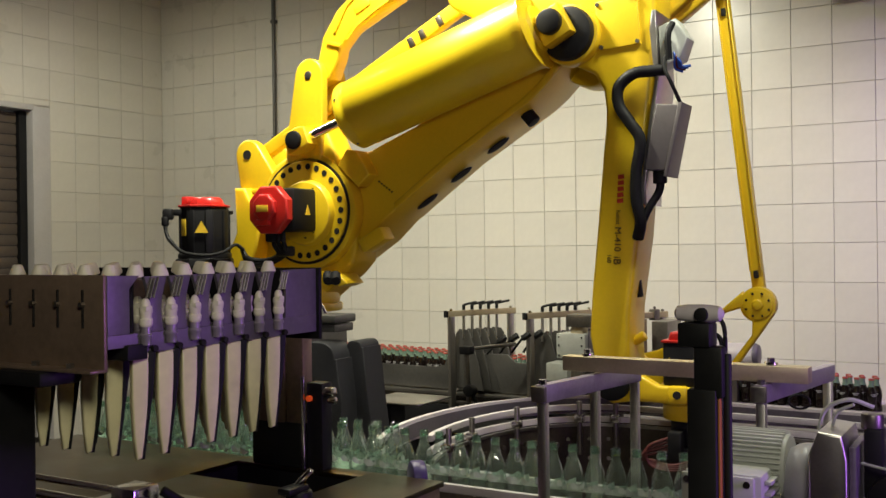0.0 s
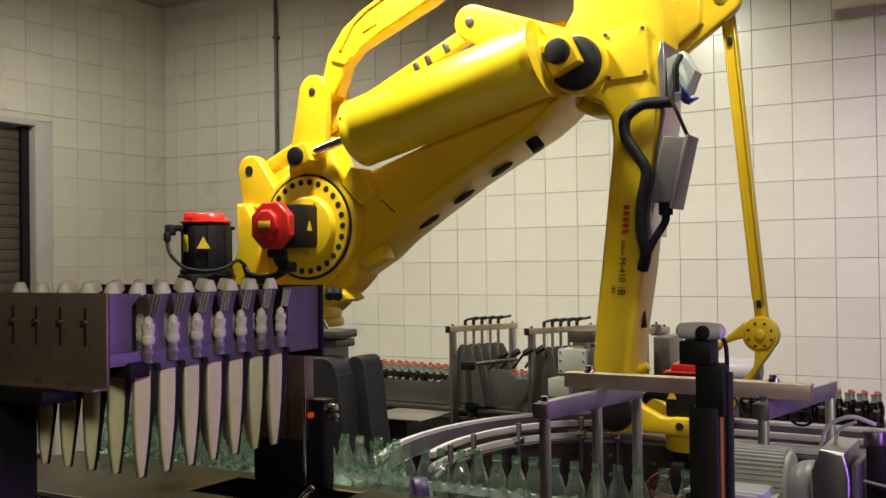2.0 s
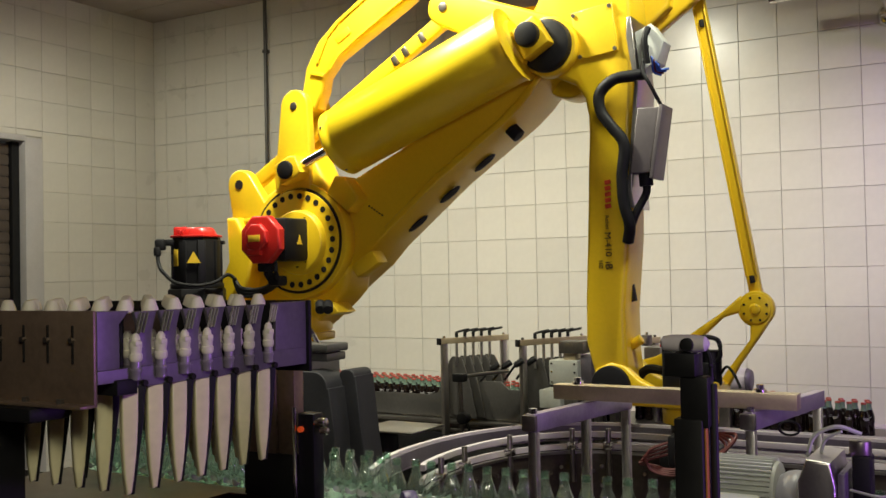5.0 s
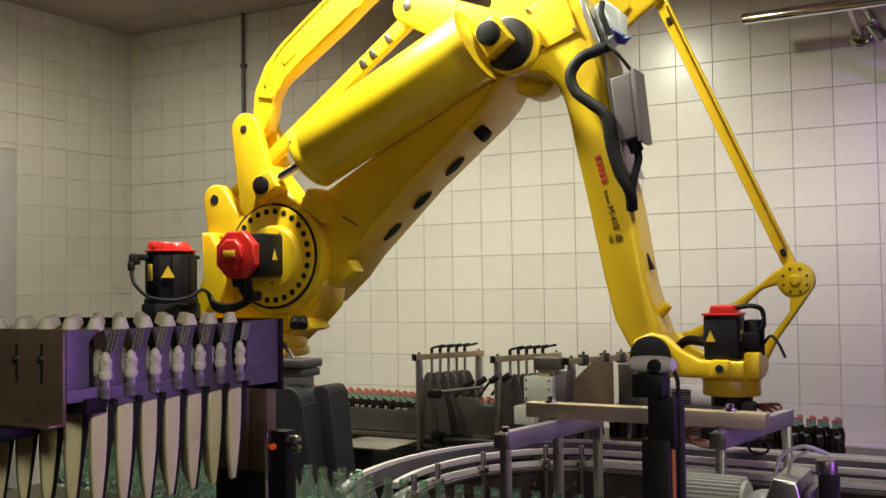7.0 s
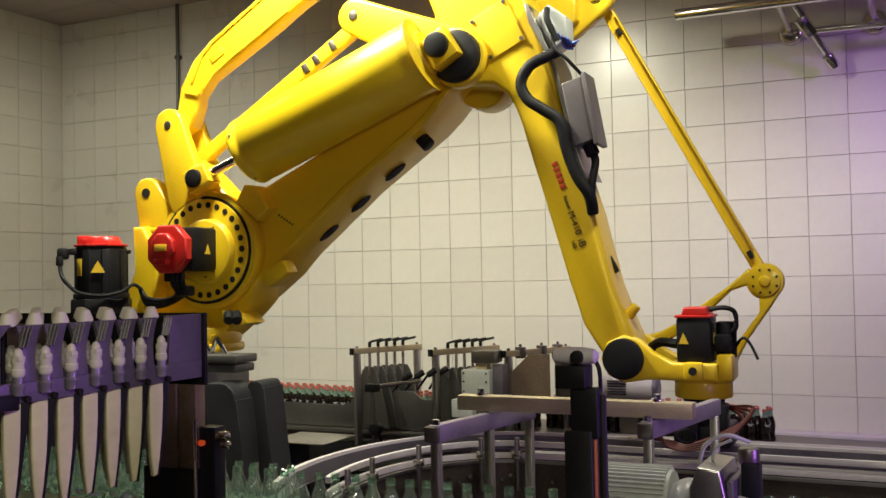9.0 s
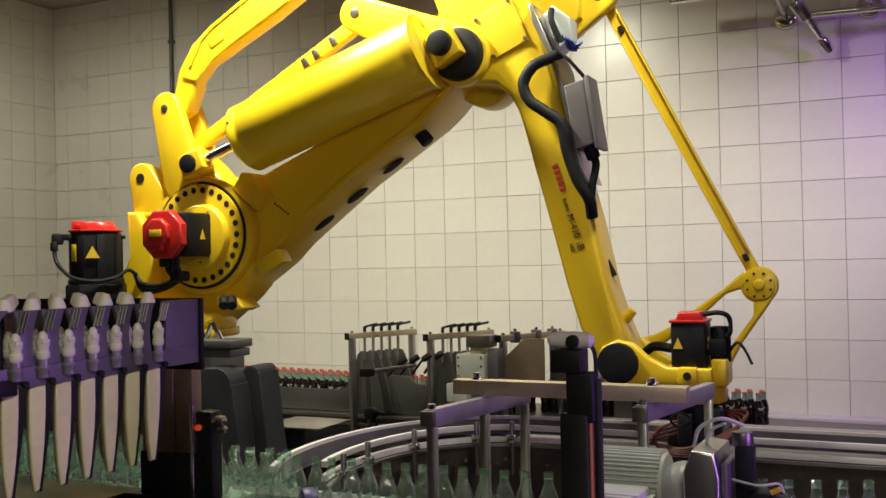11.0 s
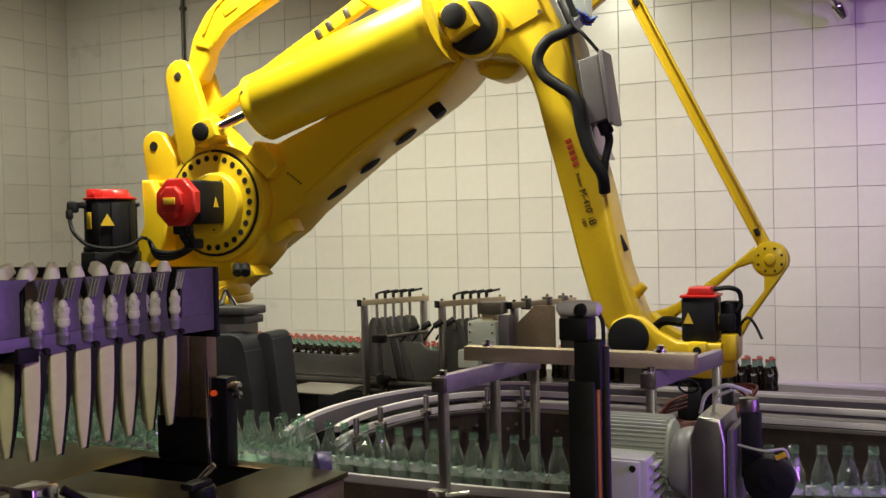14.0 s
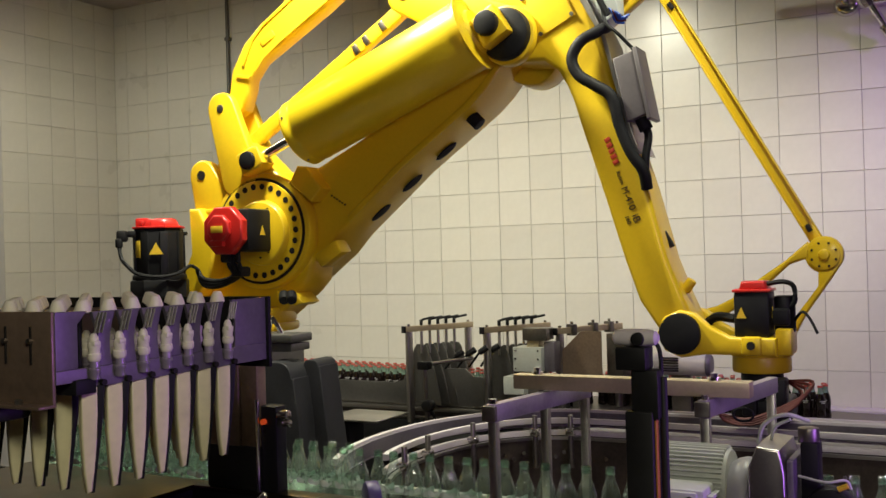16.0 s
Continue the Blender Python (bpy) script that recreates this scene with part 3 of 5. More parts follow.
# forearm: x from the elbow to the wrist
bm = bmesh.new()
fore = [(0.34, 0.11), (0.26, 0.108), (0.185, 0.075), (0.13, -0.01), (0.02, -0.135), (-0.12, -0.11), (-0.25, -0.01), (-0.60, 0.03), (-0.73, 0.10), (-0.70, 0.19), (-0.42, 0.35), (-0.12, 0.39), (0.06, 0.365), (0.28, 0.32), (0.60, 0.25), (0.913, 0.186), (1.213, 0.109), (1.38, 0.085), (1.50, 0.075), (1.56, 0.0), (1.50, -0.07), (1.31, -0.085), (1.12, -0.051), (0.84, 0.01), (0.566, 0.066), (0.42, 0.098)]
prism(bm, fore, 0.02, 0.26, 0.02)
forearm = part("forearm", bm, YELLOW, robot)
part("hub_ring", one(cyl, (0.0, 0.05, 0), (0.0, -0.03, 0), 0.135, n=44, bev=0.015), YELLOW, forearm)
part("back_hub", one(cyl, (0.05, 0.24, -0.016), (0.05, 0.42, -0.016), 0.14, n=40, bev=0.02), YELLOW, forearm)
bm = bmesh.new()
hatch = [(-0.12, 0.121), (-0.115, 0.31), (0.10, 0.299), (0.092, 0.117)]
prism(bm, hatch, 0.008, 0.03, 0.004)
hatchp = part("hatch", bm, YELLOW, forearm, "bolted square hatch")
for x, z in hatch:
    part("hatch_screw", one(cyl, (x * 0.88, 0.0, (z - 0.21) * 0.88 + 0.21), (x * 0.88, 0.012, (z - 0.21) * 0.88 + 0.21), 0.009, n=10), DARKSTEEL, hatchp)
part("slot", one(box, 1.07, 1.17, 0.115, 0.150, 0.08, 0.139, 0.004), HOLE, forearm)
part("eye_bolt", one(cyl, (1.36, 0.12, 0.08), (1.335, 0.12, 0.135), 0.022, n=14, bev=0.006), YELLOW, forearm)


def word(name, text, size, mat, parent, m):
    cu = bpy.data.curves.new(name, "FONT")
    cu.body, cu.size, cu.extrude = text, size, 0.0006
    tmpo = bpy.data.objects.new("tmp", cu)
    me = bpy.data.meshes.new_from_object(tmpo)
    bpy.data.objects.remove(tmpo)
    me.name = name
    me.materials.clear()
    me.materials.append(mat)
    return piece(name, me, parent, m)


# lettering runs along the forearm, towards the wrist
FACE = Matrix.Translation((0, 0.0185, 0)) @ Matrix.Rotation(radians(90), 4, "X")
maker = bmesh.new()
for i in range(5):
    box(maker, 0.637 + i * 0.0255, 0.656 + i * 0.0255, 0.0165, 0.0215, 0.130 - i * 0.0042, 0.157 - i * 0.0042, 0.001)
part("maker_mark", maker, REDLET, forearm)
word("lettering", "Robot", 0.024, LETTER, forearm, FACE @ pose(0.785, 0.106, 0.0005, 0, 0, -8))
word("lettering", "M-410", 0.041, LETTER, forearm, FACE @ pose(0.856, 0.090, 0.0005, 0, 0, -8))
word("lettering", "i", 0.042, LETTER, forearm, FACE @ pose(0.981, 0.070, 0.0005, 0, 0, -8))
word("lettering", "B", 0.046, LETTER, forearm, FACE @ pose(0.991, 0.068, 0.0005, 0, 0, -8))
word("lettering", "160", 0.026, LETTER, forearm, FACE @ pose(0.968, 0.042, 0.0005, 0, 0, -8))
bm = bmesh.new()
prism(bm, [(-0.02, 0.372), (0.06, 0.352), (0.267, 0.350), (0.514, 0.285), (0.70, 0.236), (0.775, 0.232), (0.785, 0.246), (0.70, 0.256), (0.52, 0.300), (0.28, 0.366), (-0.02, 0.388)], -0.02, 0.22, 0.003)
bracket = part("bracket", bm, STEEL, forearm, "thin bright sheet bracket")
bm = bmesh.new()
prism(bm, [(0.373, 0.345), (0.396, 0.445), (0.655, 0.350), (0.64, 0.262)], -0.03, 0.10, 0.006)
jbox = part("junction_box", bm, BOXGREY, forearm, "grey steel junction box")
part("box_lid", one(prism, [(0.385, 0.440), (0.388, 0.457), (0.682, 0.360), (0.678, 0.342)], -0.040, 0.12, 0.004), BOXGREY, jbox)
part("cable_gland", one(cyl, (0.64, 0.03, 0.312), (0.70, 0.03, 0.306), 0.030, n=14, bev=0.005), RUBBER, jbox)
bm = bmesh.new()
prism(bm, [(0.05, 0.385), (0.03, 0.46), (0.12, 0.50), (0.20, 0.46), (0.22, 0.375)], 0.0, 0.12, 0.006)
part("connector_plate", bm, PALEGREY, forearm, "grey connector block")
bm = bmesh.new()
for k in range(4):
    part("wire", one(tube, [(0.14 + 0.015 * k, 0.03, 0.42), (0.18 + 0.01 * k, 0.0, 0.44 + 0.006 * k), (0.23, 0.02, 0.43 + 0.010 * k), (0.25 - 0.006 * k, 0.04, 0.455 + 0.012 * k)], 0.0055, 6, 4), HOSE if k == 1 else BLUE, forearm)
bm.free()
bm = bmesh.new()
tube(bm, [(0.12, 0.0, 0.43), (0.22, -0.03, 0.40), (0.30, -0.03, 0.42), (0.42, 0.05, 0.44)], 0.008, 6, 4)
tube(bm, [(0.05, -0.01, 0.45), (0.10, -0.03, 0.43), (0.20, -0.02, 0.42)], 0.014, 8, 4)
part("thin_cable", bm, RUBBER, forearm)
bm = bmesh.new()
tube(bm, [(0.235, 0.0, 0.40), (0.232, -0.02, 0.341), (0.231, -0.035, 0.267), (0.274, -0.04, 0.200), (0.35, -0.04, 0.190), (0.428, -0.04, 0.226), (0.513, -0.035, 0.262), (0.635, -0.03, 0.229), (0.753, -0.025, 0.212), (0.849, -0.01, 0.215), (0.917, 0.02, 0.185)], 0.025, 12)
tube(bm, [(0.69, 0.03, 0.308), (0.733, 0.02, 0.300), (0.801, 0.0, 0.252), (0.86, 0.0, 0.215)], 0.017, 10)
part("cable_hose", bm, RUBBER, forearm, "thick black cable hose")

# lower levelling rod: x from the rocker to the wrist
bm = bmesh.new()
prism(bm, strap((0, 0), (FORE, 0), 0.028, 0.028), 0.0, 0.05, 0.008)
prism(bm, [(0.10, 0.028), (1.36, 0.027), (1.36, 0.019), (0.10, 0.020)], -0.014, 0.01, 0.003)
prism(bm, [(0.10, -0.028), (1.36, -0.027), (1.36, -0.019), (0.10, -0.020)], -0.014, 0.01, 0.003)
rod2 = part("levelling_rod", bm, YELLOW, robot, "long slim wrist levelling rod")
for x in (0.16, 1.36):
    part("slot", one(box, x, x + 0.035, -0.016, 0.03, -0.010, 0.010, 0.003), HOLE, rod2)

# wrist, always level, about the wrist pin
bm = bmesh.new()
WB = [(0.0, 0.10), (0.06, 0.085), (0.12, 0.03), (0.20, -0.012), (0.38, -0.015), (0.38, -0.088), (0.10, -0.085), (0.0, -0.10), (-0.07, -0.07), (-0.10, 0.0), (-0.07, 0.07)]
prism(bm, WB, 0.01, 0.07, 0.014)
wrist = part("wrist", bm, YELLOW, robot)
part("side_bar", one(prism, WB, 0.24, 0.30, 0.014), YELLOW, wrist)
part("upper_brace", one(prism, [(-0.08, 0.03), (-0.034, 0.064), (0.065, 0.09), (0.133, 0.124), (0.258, 0.214), (0.37, 0.291), (0.458, 0.368), (0.50, 0.30), (0.434, 0.288), (0.38, 0.270), (0.31, 0.205), (0.22, 0.12), (0.12, 0.06), (0.02, -0.03)], HY - 0.055, HY - 0.005, 0.012), YELLOW, wrist)
part("strut", one(prism, [(0.500, 0.240), (0.498, 0.174), (0.373, 0.005), (0.34, -0.07), (0.38, -0.075), (0.449, 0.058), (0.552, 0.205), (0.602, 0.282), (0.56, 0.30)], HY - 0.055, HY - 0.005, 0.010), YELLOW, wrist)
part("cross_beam", one(box, 0.30, 0.40, 0.20, HY - 0.01, -0.09, -0.02, 0.012), YELLOW, wrist)
part("far_beam", one(box, -0.05, 0.03, 0.28, HY - 0.01, -0.03, 0.03, 0.012), YELLOW, wrist)
part("flange_top", one(cyl, (0.30, 0.16, -0.10), (0.30, 0.16, -0.015), 0.128, n=44, bev=0.012), YELLOW, wrist)
part("tool_flange", one(cyl, (0.30, 0.16, -0.165), (0.30, 0.16, -0.095), 0.118, n=44, bev=0.008), YELLOW, wrist)
part("pin_lug", one(box, 0.245, 0.325, -0.005, 0.10, -0.085, -0.01, 0.012), YELLOW, wrist)
part("rear_block", one(box, 0.37, 0.435, 0.05, 0.22, -0.09, 0.02, 0.012), YELLOW, wrist)
part("wrist_disc", one(cyl, (0, 0.04, 0), (0, -0.015, 0), 0.086, n=40, bev=0.008), BLACK, wrist, "black round wrist cover")
part("lug_hole", one(cyl, (0.285, -0.009, -0.045), (0.285, 0.01, -0.045), 0.017, n=16), HOLE, wrist)
joint = part("joint_hub", one(cyl, (HX, HY - 0.055, HZ), (HX, HY + 0.0, HZ), 0.080, n=40, bev=0.010), YELLOW, wrist)
part("joint_ring", one(cyl, (HX, HY - 0.060, HZ), (HX, HY - 0.05, HZ), 0.066, n=40, bev=0.003), YELLOW, joint)
part("joint_cap", one(cyl, (HX, HY - 0.068, HZ), (HX, HY - 0.05, HZ), 0.022, 0.030, n=28, bev=0.005), YELLOW, joint)
for i in range(8):
    a = radians(22.5 + 45 * i)
    part("joint_screw", one(cyl, (HX + 0.053 * math.cos(a), HY - 0.0625, HZ + 0.053 * math.sin(a)), (HX + 0.053 * math.cos(a), HY - 0.05, HZ + 0.053 * math.sin(a)), 0.0055, n=8), HOLE, joint)
bm = bmesh.new()
box(bm, 0.215, 0.355, 0.03, 0.19, -0.015, 0.172, 0.012)
cyl(bm, (0.40, 0.14, 0.0), (0.40, 0.14, 0.15), 0.042, n=16, bev=0.01)
box(bm, 0.36, 0.425, 0.06, 0.16, 0.03, 0.10, 0.01)
wmotor = part("wrist_motor", bm, BLACK, wrist, "black wrist motor")
bm = bmesh.new()
box(bm, 0.21, 0.36, 0.025, 0.195, 0.168, 0.180, 0.004)
prism(bm, [(0.235, 0.178), (0.345, 0.178), (0.335, 0.212), (0.245, 0.212)], 0.04, 0.18, 0.008)
part("end_cap", bm, RED, wmotor, "red encoder cap")
part("warning_sign", one(prism, [(-0.02, -0.022), (0.02, -0.022), (0.0, 0.024)], -0.002, 0, 0, pose(0.245, 0.029, 0.085)), WARN, wmotor)
part("warning_sign", one(prism, [(-0.02, -0.022), (0.02, -0.022), (0.0, 0.024)], -0.002, 0, 0, pose(0.3575, 0.09, 0.085, 0, 0, 90)), WARN, wmotor)
for pts, r in (([(0.34, 0.1, 0.20), (0.40, 0.09, 0.208), (0.44, 0.1, 0.19), (0.445, 0.1, 0.13), (0.42, 0.12, 0.10)], 0.010), ([(0.43, 0.14, 0.04), (0.47, 0.1, 0.085), (0.50, 0.09, 0.06), (0.53, 0.08, 0.0)], 0.006), ([(0.06, 0.2, 0.02), (0.12, 0.16, 0.06), (0.20, 0.14, 0.055)], 0.02)):
    part("motor_cable", one(tube, pts, r, 8, 5), RUBBER, wmotor)
bm = bmesh.new()
cyl(bm, (0.30, 0.16, -0.30), (0.30, 0.16, -0.16), 0.085, n=24, bev=0.01)
box(bm, 0.19, 0.42, 0.04, 0.30, -0.36, -0.27, 0.015)
box(bm, 0.24, 0.30, 0.0, 0.10, -0.33, -0.20, 0.01)
box(bm, 0.36, 0.41, 0.02, 0.12, -0.30, -0.18, 0.01)
gripper = part("gripper", bm, BLACK, wrist, "black gripper head with hoses")
bm = bmesh.new()
random.seed(4)
for k in range(4):
    a = 0.016 * k
    part("air_hose", one(tube, [(0.24, 0.02, -0.23 - a), (0.16 - 0.012 * k, -0.01, -0.27 - a), (0.17, -0.01 + 0.01 * k, -0.345 + 0.3 * a), (0.28, 0.0, -0.36 + 0.5 * a), (0.42 + 0.014 * k, 0.01 * k, -0.30 + a), (0.47 + 0.012 * k, 0.05 + 0.01 * k, -0.24 + a), (0.40, 0.14, -0.20)], 0.0065, 6, 5), HOSE, gripper, "dark red air hose")
bm.free()

# seconds, upper arm's angle, wrist pin x and z from the shoulder's foot
ARM = [
    (0, 27.29, 1.583, 1.080), (0.5, 26.17, 1.587, 1.051), (1, 25.38, 1.593, 1.031), (1.5, 25.02, 1.587, 1.021), (2, 24.88, 1.585, 1.017),
    (2.5, 25.03, 1.581, 1.021), (3, 25.68, 1.580, 1.038), (3.5, 27.23, 1.581, 1.078), (4, 28.65, 1.579, 1.115), (6.5, 33.92, 1.815, 1.312),
    (7, 35.04, 1.911, 1.382), (7.5, 35.14, 1.986, 1.420), (8, 33.90, 2.042, 1.410), (8.5, 32.12, 2.068, 1.369), (9, 31.00, 2.078, 1.339),
    (11.5, 27.72, 2.076, 1.235), (12, 27.20, 2.075, 1.219), (12.5, 27.08, 2.076, 1.216), (13, 27.04, 2.075, 1.214), (13.5, 27.07, 2.077, 1.216),
    (14, 27.25, 2.080, 1.223), (14.5, 28.45, 2.083, 1.262), (15, 29.55, 2.085, 1.297), (15.5, 30.25, 2.089, 1.321), (16, 31.18, 2.090, 1.351),
]


def motions():
    """Keys every moving part of the robot, in the robot's own space."""
    rows = {k: [] for k in ("upper", "barrel", "rod", "crank", "bow", "rocker", "level", "fore", "rod2", "wrist")}
    pin, ear = Vector((-0.005, JZ + 0.350)), Vector((-0.385, JZ + 0.305))
    for t, th, wx, wz in ARM:
        c, s = math.cos(radians(th)), math.sin(radians(th))
        elbow = Vector((UPPER * c, JZ + UPPER * s))
        ph = math.degrees(math.atan2(wz - elbow[1], wx - elbow[0]))
        bear = Vector((1.575 * c - 0.070 * s, JZ + 1.575 * s + 0.070 * c))
        back = math.degrees(math.atan2(pin[1] - bear[1], pin[0] - bear[0]))
        cr = ph + 171.4
        tip = (0.681 * math.cos(radians(cr)), JZ + 0.681 * math.sin(radians(cr)))
        left = (elbow[0] - 0.524, elbow[1] + 0.252)
        right = (elbow[0] + HX, elbow[1] + HZ)
        joint = (wx + HX, wz + HZ)
        lv = math.degrees(math.atan2(left[1] - ear[1], left[0] - ear[0]))
        r2 = math.degrees(math.atan2(joint[1] - right[1], joint[0] - right[0]))
        rows["upper"].append((t, pose(0, 0, JZ, 0, -th, 0)))
        rows["barrel"].append((t, pose(bear[0], -0.07, bear[1], 0, -back, 0)))
        rows["rod"].append((t, pose(pin[0], -0.07, pin[1], 0, -(back - 180), 0)))
        rows["crank"].append((t, pose(0, 0, JZ, 0, -cr, 0)))
        rows["bow"].append((t, pose(tip[0], 0, tip[1], 0, -th, 0)))
        rows["rocker"].append((t, pose(elbow[0], 0, elbow[1])))
        rows["level"].append((t, pose(ear[0], 0, ear[1], 0, -lv, 0)))
        rows["fore"].append((t, pose(elbow[0], 0, elbow[1], 0, -ph, 0)))
        rows["rod2"].append((t, pose(right[0], HY, right[1], 0, -r2, 0)))
        rows["wrist"].append((t, pose(wx, 0, wz)))
    for ob, k in ((upper_arm, "upper"), (barrel, "barrel"), (rod, "rod"), (crank, "crank"), (bow, "bow"), (rocker, "rocker"), (levelrod, "level"), (forearm, "fore"), (rod2, "rod2"), (wrist, "wrist")):
        walk(ob, rows[k])

# ---- bottles ----
def bottle_profile():
    return [(0.024, 0.0), (0.0295, 0.004), (0.0300, 0.02), (0.0285, 0.035), (0.0262, 0.052), (0.0270, 0.070), (0.0298, 0.088), (0.0302, 0.102), (0.0275, 0.122), (0.0205, 0.143), (0.0150, 0.158), (0.0130, 0.170), (0.0132, 0.178), (0.0142, 0.181), (0.0142, 0.186), (0.0128, 0.188), (0.0138, 0.190), (0.0138, 0.195)]


def empty_bottle():
    ob = thing("glass_bottle", "empty green-tinted contour glass bottle on the conveyor", "bottle", group="empty bottles on the conveyor")
    outer = bottle_profile()[1:14]
    bm = bmesh.new()
    n = 32
    rings = []
    for k, (r, z) in enumerate(outer):
        flute = 0.0018 if (0.008 < z < 0.075 or 0.105 < z < 0.150) else 0.0
        rings.append([bm.verts.new(((r - flute * (i % 4 == 0) + 0.3 * flute * (i % 4 == 2)) * math.cos(2 * math.pi * i / n), (r - flute * (i % 4 == 0) + 0.3 * flute * (i % 4 == 2)) * math.sin(2 * math.pi * i / n), z)) for i in range(n)])
    for p, q in zip(rings, rings[1:]):
        for i in range(n):
            bm.faces.new((p[i], p[(i + 1) % n], q[(i + 1) % n], q[i]))
    bmesh.ops.recalc_face_normals(bm, faces=bm.faces)
    part("glass", bm, EMPTY, ob)
    bm = bmesh.new()
    lathe(bm, [(0.0102, 0.178), (0.0136, 0.1775), (0.0146, 0.181), (0.0146, 0.186), (0.0128, 0.188), (0.0140, 0.190), (0.0140, 0.195), (0.0120, 0.197), (0.0100, 0.195), (0.0100, 0.180)], 16)
    part("lip", bm, RIM, ob, "thick green glass lip")
    bm = bmesh.new()
    ends = []
    for k in range(28):
        a = 2 * math.pi * k / 28
        lo, hi = 0.077 + 0.004 * math.sin(a * 3 + 0.4) + 0.002 * math.sin(a * 11), 0.091 + 0.005 * math.sin(a * 4 + 1) + 0.002 * math.sin(a * 9)
        ends.append([bm.verts.new((0.0309 * math.cos(a), 0.0309 * math.sin(a), z)) for z in (lo, hi)])
    for k in range(28):
        (p0, p1), (q0, q1) = ends[k], ends[(k + 1) % 28]
        if k % 14 not in (5, 6):
            bm.faces.new((p0, q0, q1, p1))
    tail = [v for v in bm.verts if not v.link_faces]
    bmesh.ops.delete(bm, geom=tail, context="VERTS")
    part("printed_mark", bm, PRINT, ob, "worn white printed mark")
    bm = bmesh.new()
    lathe(bm, [(0.002, 0.0), (0.024, 0.0), (0.0293, 0.004), (0.0296, 0.008), (0.022, 0.0085), (0.002, 0.0065)], 16)
    part("base", bm, RIM, ob, "thick green glass base")
    return ob


def full_bottle():
    ob = thing("cola_bottle", "full dark cola bottle with a red crown cap", "bottle", group="full bottles on the conveyor")
    low = [(r, z) for r, z in bottle_profile() if z < 0.150]
    bm = bmesh.new()
    lathe(bm, low + [(0.0185, 0.150)], 14)
    part("filled_body", bm, COLA, ob)
    bm = bmesh.new()
    lathe(bm, [(0.0183, 0.150), (0.0150, 0.158), (0.0128, 0.170), (0.0140, 0.183), (0.0130, 0.188)], 14)
    part("neck", bm, NECK, ob)
    bm = bmesh.new()
    lathe(bm, [(0.0158, 0.187), (0.0162, 0.190), (0.0150, 0.195), (0.0135, 0.1975), (0.004, 0.1985)], 16)
    part("crown_cap", bm, CAPRED, ob)
    bm = bmesh.new()
    for k, (z, w) in enumerate(((0.106, 34), (0.098, 22))):
        for a in range(-w, w, 12):
            cyl(bm, (0.0296 * math.sin(radians(a)), -0.0296 * math.cos(radians(a)), z), (0.0296 * math.sin(radians(a + 9)), -0.0296 * math.cos(radians(a + 9)), z + 0.001), 0.0022, n=5)
    part("printed_mark", bm, LABEL, ob)
    return ob


BELT = 0.905
empty = empty_bottle()
random.seed(7)
spots = []
for i in range(34):
    x = 2.60 + i * 0.0622
    spots.append((x + random.uniform(-0.004, 0.004), -4.05 + 0.136 * max(0, x - 3.3) ** 2 + random.uniform(-0.005, 0.005)))
for i in range(5):
    spots.append((2.55 + i * 0.068, -3.985 + random.uniform(-0.008, 0.008)))
for j in range(4):
    for i in range(15):
        spots.append((1.52 + i * 0.066 + (j % 2) * 0.033, -4.10 + j * 0.062 + random.uniform(-0.005, 0.005)))
empty.matrix_basis = pose(*spots[0], BELT)
for x, y in spots[1:]:
    copy_thing(empty, pose(x, y, BELT, 0, 0, random.uniform(0, 90)))

full = full_bottle()
fspots = []
for i in range(42):
    for j in range(4):
        fspots.append((-0.42 + i * 0.0672 + random.uniform(-0.004, 0.004), -0.70 + j * 0.07 + random.uniform(-0.006, 0.006)))
for i in range(20):
    for j in range(5 if i < 12 else 3):
        fspots.append((2.42 + i * 0.0709 + (j % 2) * 0.02 + random.uniform(-0.004, 0.004), -0.47 + j * 0.068))
deck = lambda x: 0.755 - 0.02 * x
full.matrix_basis = pose(*fspots[0], deck(fspots[0][0]))
for x, y in fspots[1:]:
    copy_thing(full, pose(x, y, deck(x), 0, 0, random.uniform(-40, 40)))

# ---- bottle conveyor in front, with its white guide rails ----
line = thing("bottle_conveyor", "steel bottle conveyor with white plastic guide rails", "conveyor")
RAIL = [(-0.008, -0.012), (0.008, -0.012), (0.010, -0.006), (0.010, 0.006), (0.008, 0.012), (-0.008, 0.012), (-0.010, 0.006), (-0.010, -0.006)]


def run(off, z, x0=1.2, x1=5.4):
    return [Vector((x, -4.05 + 0.136 * max(0, x - 3.3) ** 2 + off, z)) for x in np.linspace(x0, x1, 30)]


def ribbon(pts, ring, name, mat, label=""):
    bm = bmesh.new()
    sweep(bm, pts, ring)
    return part(name, bm, mat, line, label)


ribbon(run(-0.075, 0.955, 2.2), RAIL, "guide_rail", WHITEPL)
ribbon(run(0.06, 0.968, 2.75), RAIL, "guide_rail", WHITEPL)
ribbon(run(0.0, BELT - 0.012), [(-0.062, -0.012), (0.062, -0.012), (0.062, 0.0105), (-0.062, 0.0105)], "chain_belt", PALEBELT, "pale chain belt")
ribbon(run(-0.085, 0.86), [(-0.006, -0.10), (0.006, -0.10), (0.006, 0.084), (-0.006, 0.084)], "side_plate", DARKSTEEL)
ribbon(run(-0.10, 0.80), [(-0.010, -0.010), (0.010, -0.010), (0.010, 0.010), (-0.010, 0.010)], "trim_rail", STEEL)
ribbon(run(0.08, 0.84), [(-0.006, -0.12), (0.006, -0.12), (0.006, 0.06), (-0.006, 0.06)], "side_plate", DARKSTEEL)
wide = bmesh.new()
box(wide, 1.2, 2.55, -4.2, -3.72, BELT - 0.03, BELT - 0.002, 0.004)
part("infeed_table", wide, INFEED, line)
